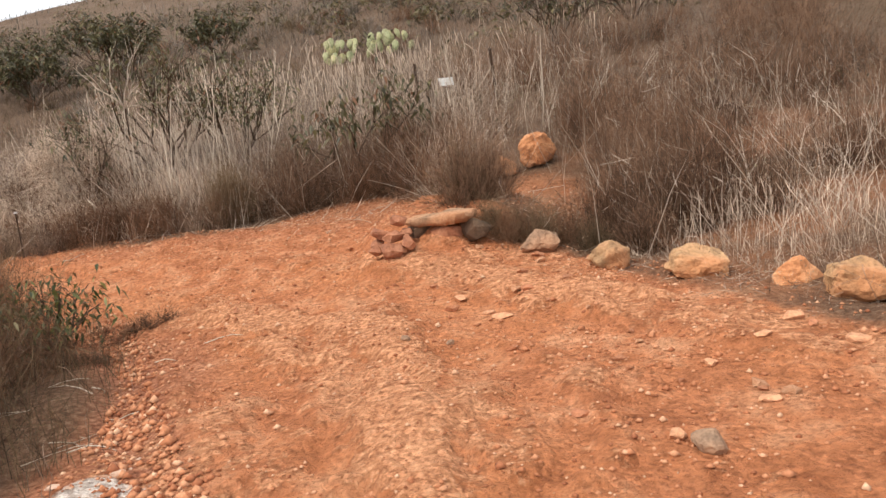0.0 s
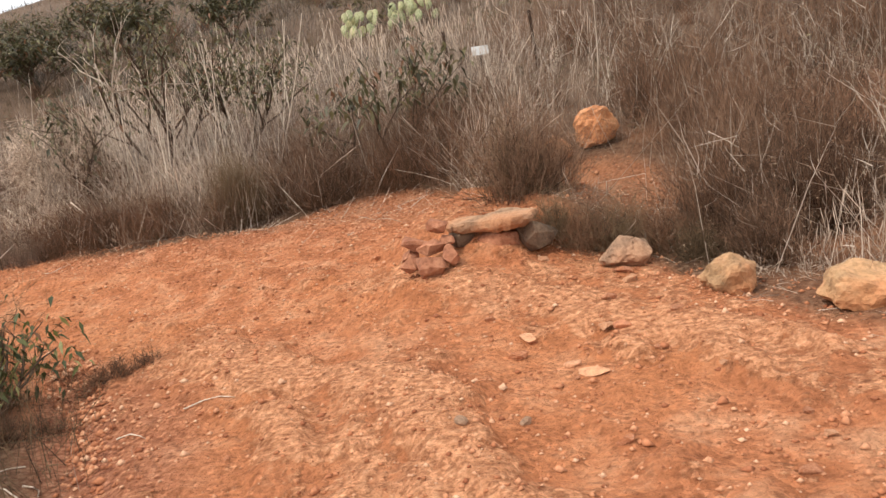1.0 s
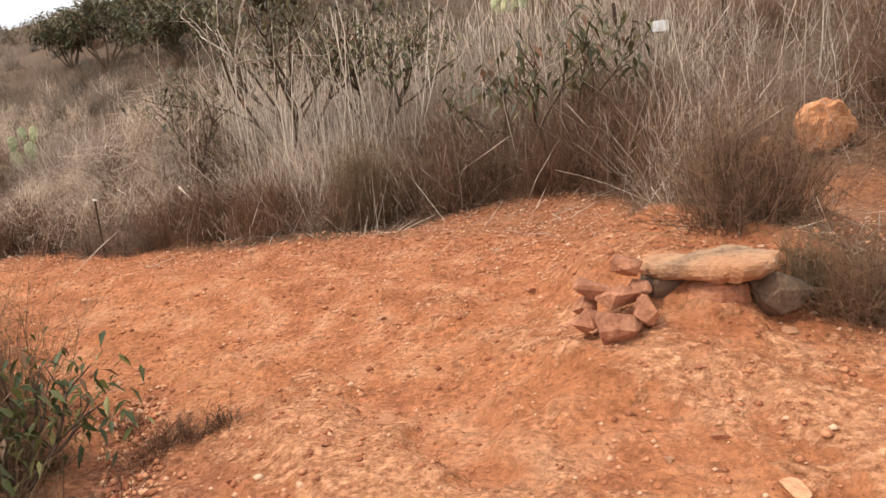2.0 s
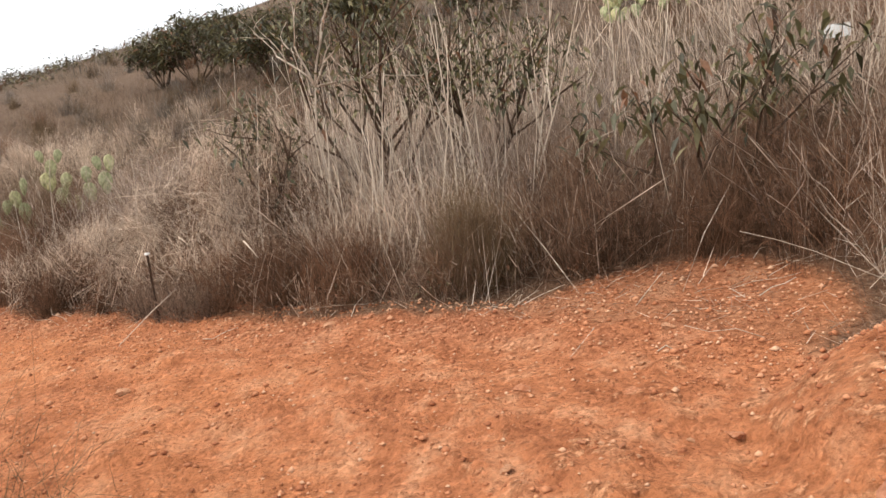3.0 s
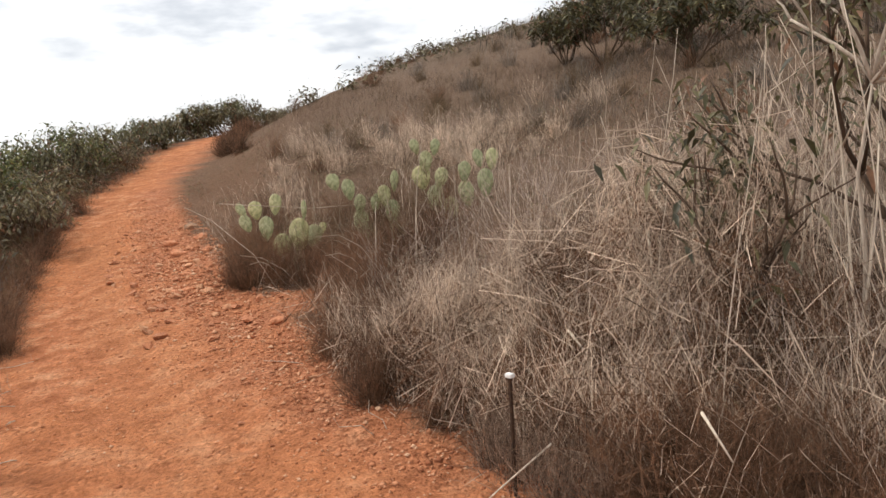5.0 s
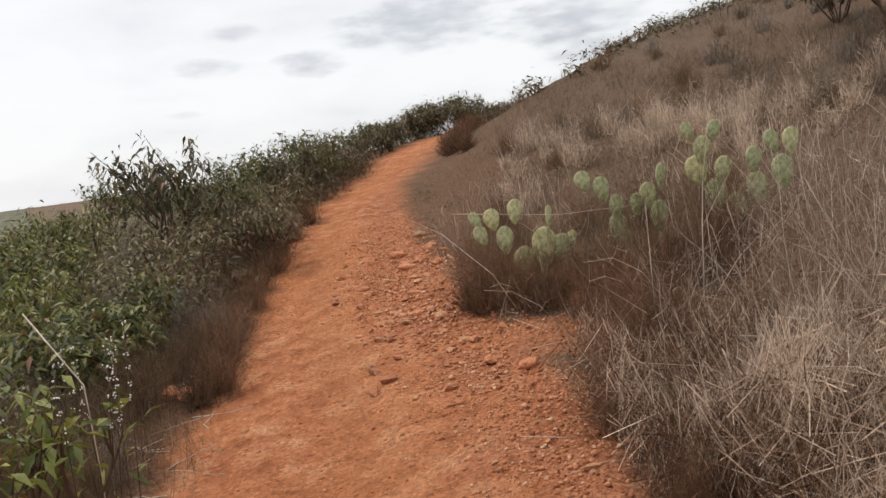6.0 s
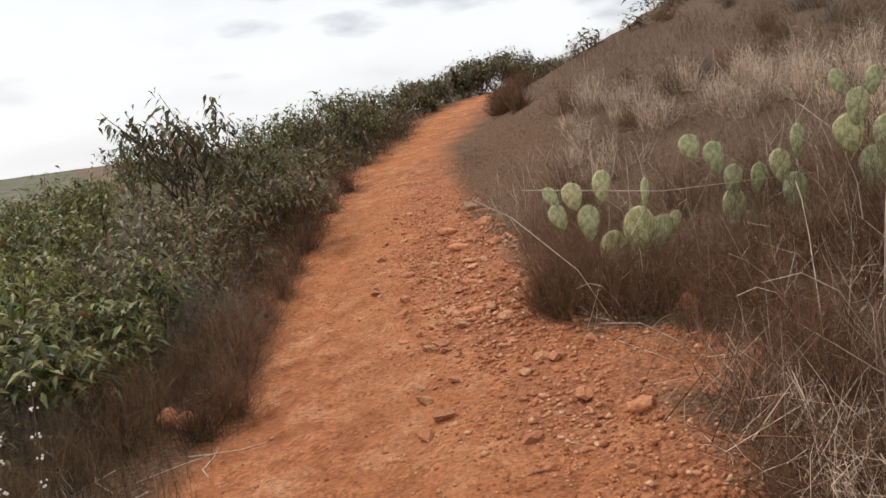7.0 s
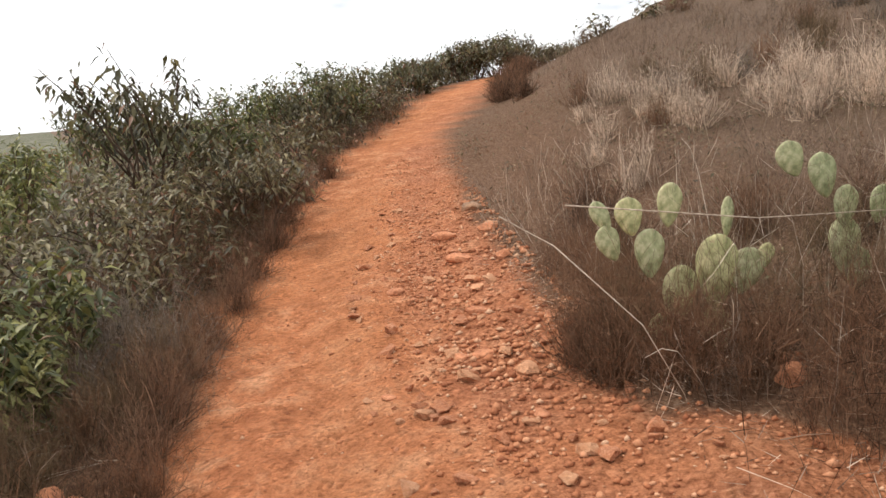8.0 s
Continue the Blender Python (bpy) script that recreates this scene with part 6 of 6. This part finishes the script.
def marker(x, y, top):
    g = float(land([x], [y])[0])
    root = thing("marker_stake", (x, y, g), "short dark stake with a white cap at the brush edge", "stake")
    bm = bmesh.new()
    box(bm, (-0.007, -0.007, -0.1), (0.007, 0.007, top - g - 0.012), 0.002)
    part("stake", bm, M_POST, root, smooth=False)
    bm = bmesh.new()
    box(bm, (-0.019, -0.015, top - g - 0.012), (0.019, 0.015, top - g + 0.006), 0.004)
    part("cap", bm, M_SIGN, root, "weathered white cap", smooth=False)


marker(-5.23, 9.73, 0.9)


# ---- flowering sage below the trail ----
def sage(x, y, seed, stalks=9):
    rng = np.random.default_rng(seed)
    root = thing("sage_plant", (x, y, float(land([x], [y])[0])), "sage with upright stalks of small white flower whorls", "plant", "flowering sage")
    bm, fl = bmesh.new(), bmesh.new()
    for _ in range(stalks):
        a, tall = rng.uniform(0, 6.28), rng.uniform(1.22, 1.36)
        way = Vector((0.12 * math.cos(a), 0.12 * math.sin(a), 1))
        foot = Vector((0.12 * math.cos(a), 0.12 * math.sin(a), -0.03))
        tube_chain(bm, [foot, foot + way * tall * 0.5, foot + way * tall], [0.004, 0.003, 0.0015], 5)
        for k in range(6):
            c = foot + way * tall * (0.68 + 0.055 * k)
            for _ in range(4):
                bmesh.ops.create_icosphere(fl, subdivisions=1, radius=rng.uniform(0.003, 0.006), matrix=Matrix.Translation(c + Vector(rng.normal(0, 0.008, 3))))
    tagged(part("stems", bm, M_DARKBARK, root), kind="stuff")
    tagged(part("flowers", fl, M_PETAL, root, "small white flower whorls"), kind="stuff")


for i, (x, y) in enumerate([(-8.56, 8.22), (-8.51, 8.06)]):
    sage(x, y, 500 + i, 4)


# ---- sticks ----
def stick(pts, radius, label="pale dry fallen stalk lying across the brush", group="fallen stalks"):
    o = Vector(pts[0])
    ob = thing("fallen_stalk", o, label, "stick", group)
    bm = bmesh.new()
    ps = [Vector(p) - o for p in pts]
    tube_chain(bm, ps, [radius * (1 - 0.55 * i / (len(ps) - 1)) for i in range(len(ps))], 6)
    part("stem", bm, M_PALE_ROD, ob)


def ground_stick(x, y, length, turn, radius, rise=0.0):
    c, s = math.cos(radians(turn)), math.sin(radians(turn))
    xs = np.array([x + c * length * t for t in (0, 0.35, 0.7, 1.0)])
    ys = np.array([y + s * length * t + 0.03 * math.sin(7 * t + x) for t in (0, 0.35, 0.7, 1.0)])
    zs = land(xs, ys) + radius * 1.4 + rise * np.array([0, 0.35, 0.7, 1.0])
    stick(list(zip(xs, ys, zs)), radius, "pale dry twig lying on the dirt", "twigs on the ground")


stick([(-11.06, 11.56, 1.34), (-10.59, 12.43, 1.21), (-10.13, 13.42, 1.2)], 0.004)
stick([(-10.95, 11.1, 1.35), (-10.79, 11.3, 1.2), (-10.54, 11.62, 0.8), (-10.41, 11.76, 0.45)], 0.004)
stick([(-8.64, 7.98, 1.45), (-8.51, 8.17, 1.09), (-8.64, 8.18, 0.6), (-8.71, 8.16, 0.05)], 0.004)
stick([(-4.3, 9.66, 0.95), (-4.16, 9.6, 0.83)], 0.006)
stick([(-5.45, 10.42, 0.92), (-5.3, 10.4, 0.8)], 0.008)
stick([(-5.5, 11.27, 1.58), (-5.2, 11.15, 1.24), (-4.83, 11.06, 0.81)], 0.007)
stick([(-5.34, 11.0, 1.36), (-5.28, 10.98, 0.9), (-5.22, 10.95, 0.4)], 0.010)
stick([(-5.1, 9.83, 0.59), (-5.18, 9.56, 0.45), (-5.27, 9.28, 0.28)], 0.005)
stick([(-2.5, 10.5, 0.92), (-2.15, 9.95, 0.68), (-1.9, 9.6, 0.47)], 0.0035)
stick([(-2.04, 10.92, 1.31), (-1.4, 10.85, 1.53), (-0.68, 10.77, 1.78)], 0.0035)
stick([(-0.98, 10.2, 1.0), (-1.15, 9.9, 0.74), (-1.28, 9.62, 0.45)], 0.004)
rng = np.random.default_rng(67)
for i in range(48):
    # dead stalks leaning through the brush
    x = rng.uniform(-13, 3.2)
    y = float(np.interp(x, [-13, -10, -7, -4, -2.5, 0.5, 1.5, 3.2], [12.9, 11.5, 10.55, 9.95, 9.85, 9.2, 7.0, 6.0])) + rng.uniform(-0.15, 1.2)
    if apron(np.array([x]), np.array([y]))[0] > 0.1:
        continue
    long, a, rise = rng.uniform(0.45, 1.3), rng.uniform(0, 6.28), rng.uniform(0.2, 1.2)
    z = float(land([x], [y])[0])
    run_out = long / math.sqrt(1 + rise * rise)
    bend = rng.uniform(0.02, 0.22)
    pts = [(x + run_out * t * math.cos(a), y + run_out * t * math.sin(a), max(z + run_out * rise * t + bend * long * math.sin(3.1 * t), float(land([x + run_out * t * math.cos(a)], [y + run_out * t * math.sin(a)])[0]) + 0.02)) for t in (0, 0.25, 0.5, 0.75, 1.0)]
    stick(pts, rng.uniform(0.0016, 0.0034))
rng = np.random.default_rng(61)
for i in range(26):
    x = rng.uniform(-9.5, 0.2)
    y = float(np.interp(x, [-10, -7, -4, -2.5, 0.5], [11.1, 10.1, 9.45, 9.25, 8.7])) + rng.uniform(-0.35, 0.5)
    ground_stick(x, y, rng.uniform(0.12, 0.45), rng.uniform(0, 360), rng.uniform(0.0015, 0.004), rng.choice([0, 0, 0.1, 0.2]))
for i in range(16):
    x = rng.uniform(-2.6, 0.0)
    ground_stick(x, float(np.interp(x, [-2.6, -1.9, 0.0], [9.6, 10.05, 9.7])) + rng.normal(0, 0.14), rng.uniform(0.1, 0.45), rng.uniform(-40, 60), rng.uniform(0.0015, 0.0035), rng.choice([0, 0, 0.08]))
for i in range(16):
    ground_stick(rng.uniform(-2.4, -1.5), rng.uniform(3.2, 5.6), rng.uniform(0.12, 0.4), rng.uniform(0, 360), rng.uniform(0.002, 0.005))
for i in range(34):
    x = rng.uniform(-13, -8)
    y = float(np.interp(x, [-13, -8], [9.4, 8.25])) + rng.uniform(-0.5, 0.3)
    ground_stick(x, y, rng.uniform(0.15, 0.6), rng.uniform(0, 360), rng.uniform(0.0025, 0.006), rng.choice([0, 0, 0.12]))


# ---- loose stones and gravel on the trail ----
def gravel():
    g = np.random.default_rng(9)
    n0 = 330000
    x, y = g.uniform(-20, 3, n0), g.uniform(1.5, 15, n0)
    s, d, _ = beside(x, y)
    wl, wr, _ = edges(s)
    on = (d > -wl - 0.25) & (d < wr + 0.3) | (apron(x, y) > 0.3)
    right = np.where(s > 5.2, ease(-0.35, 0.55, d), 0.45 + 0.4 * ease(0.4, 0.9, np.abs(d) / np.where(d > 0, wr, wl)))
    gully = near_lines(x, y, GULLY)
    foot = ease(-0.6, -0.2, d - wr) * ease(3.7, 4.3, s) * (1 - ease(6.2, 7.0, s))
    keep = on & (g.random(n0) < (0.08 + 0.45 * right) * (0.4 + 0.6 * patch(x, y, 0.6, 95)) + 0.6 * ease(0.1, 0.5, gully) + 0.35 * foot)
    x, y = x[keep], y[keep]
    n = len(x)
    gully = near_lines(x, y, GULLY)
    heap = 0.7 * ease(0.1, 0.5, gully) + np.exp(-(((x + 12.7) / 3.4) ** 2)) * ease(0.0, 0.6, beside(x, y)[1])
    r = 0.006 + 0.011 * g.random(n) ** 2.2 + 0.012 * (g.random(n) < 0.06) + 0.030 * heap * g.random(n) ** 2
    z = land(x, y) + r * 0.2
    corners = np.array([(1, 0, 0), (0, 1, 0), (-1, 0, 0), (0, -1, 0), (0, 0, 0.7), (0, 0, -0.6)], float)
    tri = np.array([(0, 1, 4), (1, 2, 4), (2, 3, 4), (3, 0, 4), (1, 0, 5), (2, 1, 5), (3, 2, 5), (0, 3, 5)])
    a = g.uniform(0, 6.28, n)
    c = corners[None] * r[:, None, None] * g.uniform(0.55, 1.3, (n, 6, 1))
    rx = c[:, :, 0] * np.cos(a)[:, None] - c[:, :, 1] * np.sin(a)[:, None]
    ry = c[:, :, 0] * np.sin(a)[:, None] + c[:, :, 1] * np.cos(a)[:, None]
    verts = np.stack([rx + x[:, None], ry + y[:, None], c[:, :, 2] + z[:, None]], -1).reshape(-1, 3)
    faces = (np.arange(n)[:, None, None] * 6 + tri[None]).reshape(-1, 3)
    me = bpy.data.meshes.new("gravel")
    fill_mesh(me, verts, faces)
    me.materials.append(M_GRAVEL)
    tagged(new("gravel", me), "small red and tan stone chips scattered on the trail", "gravel", kind="stuff")


gravel()


def loose_stones():
    shapes = []
    for i in range(14):
        me = chip_mesh("stone", 200 + i, (1.0, 0.72, 0.42))
        me.materials.append(M_PEACH if i % 3 == 0 else M_RED)
        shapes.append(me)
    g = np.random.default_rng(19)
    made = 0
    for _ in range(6000):
        if made >= 290:
            break
        late = g.random() < 0.72
        x, y = (g.uniform(-16.8, -6.8), g.uniform(9, 13.6)) if late else (g.uniform(-5, 2.4), g.uniform(2.2, 9.5))
        s, d, _ = (v[0] for v in beside(np.array([x]), np.array([y])))
        wl, wr, _ = edges(s)
        if late:
            if not (-0.2 < d < wr + 0.15) or g.random() > 0.3 + 0.7 * math.exp(-(((x + 12.7) / 2.6) ** 2)):
                continue
        elif not (-wl < d < wr) or g.random() > 0.25 + 0.75 * (d > 0.3):
            continue
        r = (0.020 + 0.055 * g.random() ** 3) * (1.45 if late else 0.9)
        ob = new("stone", shapes[int(g.integers(0, 14))])
        z = float(land([x], [y])[0]) + r * 0.16
        ob.matrix_basis = Matrix.Translation((x, y, z)) @ Euler((g.normal(0, 0.2), g.normal(0, 0.2), g.uniform(0, 6.28))).to_matrix().to_4x4() @ Matrix.Diagonal((r, r, r, 1))
        tagged(ob, "loose broken red stone lying on the trail", "stone", "loose stones on the trail")
        made += 1


loose_stones()
SET = [
    # x, y, half-length, flatness, kind
    (1.70, 4.18, 0.060, 0.5, "p"), (1.48, 3.96, 0.055, 0.3, "p"), (1.18, 3.79, 0.045, 0.4, "p"), (1.83, 3.79, 0.06, 0.4, "p"), (1.28, 3.35, 0.05, 0.3, "p"), (0.86, 3.14, 0.055, 0.4, "p"),
    (0.95, 3.04, 0.085, 0.6, "g"), (0.55, 3.47, 0.055, 0.3, "r"), (1.40, 4.26, 0.03, 0.4, "p"), (1.74, 4.04, 0.04, 0.4, "r"), (0.05, 5.6, 0.065, 0.25, "p"), (0.31, 5.1, 0.07, 0.3, "p"),
    (0.23, 5.23, 0.05, 0.4, "p"), (-0.01, 4.7, 0.035, 0.5, "g"), (-0.25, 4.59, 0.035, 0.5, "g"), (0.5, 5.46, 0.05, 0.5, "r"), 
    (-14.12, 12.46, 0.13, 0.4, "r"), (-15.01, 12.76, 0.13, 0.5, "r"), (-13.76, 11.66, 0.10, 0.35, "r"), (-11.51, 11.56, 0.10, 0.45, "p"), (-15.71, 13.46, 0.13, 0.5, "g"), (-14.81, 13.16, 0.12, 0.5, "r"),
    (-13.51, 12.26, 0.09, 0.4, "p"), (-12.01, 11.36, 0.07, 0.4, "r"), (-11.76, 10.76, 0.05, 0.4, "r"), (-9.24, 11.06, 0.09, 0.5, "r"), (-9.62, 10.96, 0.08, 0.5, "r"), (-10.41, 12.46, 0.09, 0.8, "r"),
    (-10.66, 12.16, 0.06, 0.8, "r"), (-11.96, 11.51, 0.08, 0.4, "r"), (-13.81, 12.76, 0.10, 0.45, "r"), (-10.91, 11.26, 0.06, 0.4, "r"), (-12.71, 11.86, 0.09, 0.4, "r"), (-13.21, 12.16, 0.08, 0.4, "p"),
]
_g = np.random.default_rng(23)
for _ in range(16):
    SET.append((-1.38 + _g.normal(0, 0.10), 3.24 + _g.normal(0, 0.13), 0.008 + 0.034 * _g.random() ** 2, 0.3, "w"))
for i, (x, y, r, flat, kind) in enumerate(SET):
    m, what = {"p": (M_PEACH, "flat pale tan stone set in the trail"), "g": (M_GREY, "dark grey-brown stone lying on the trail"), "r": (M_RED, "broken red stone lying on the trail"),
               "w": (M_WHITE, "chalky white rock showing through the trail")}[kind]
    rock("stone", x, y, (r, r * 0.72, r * flat), 700 + i, m, what, 0.3, 47 * i % 180, group="loose stones on the trail", flats=9, lump=0.1, detail=3, smooth=False)
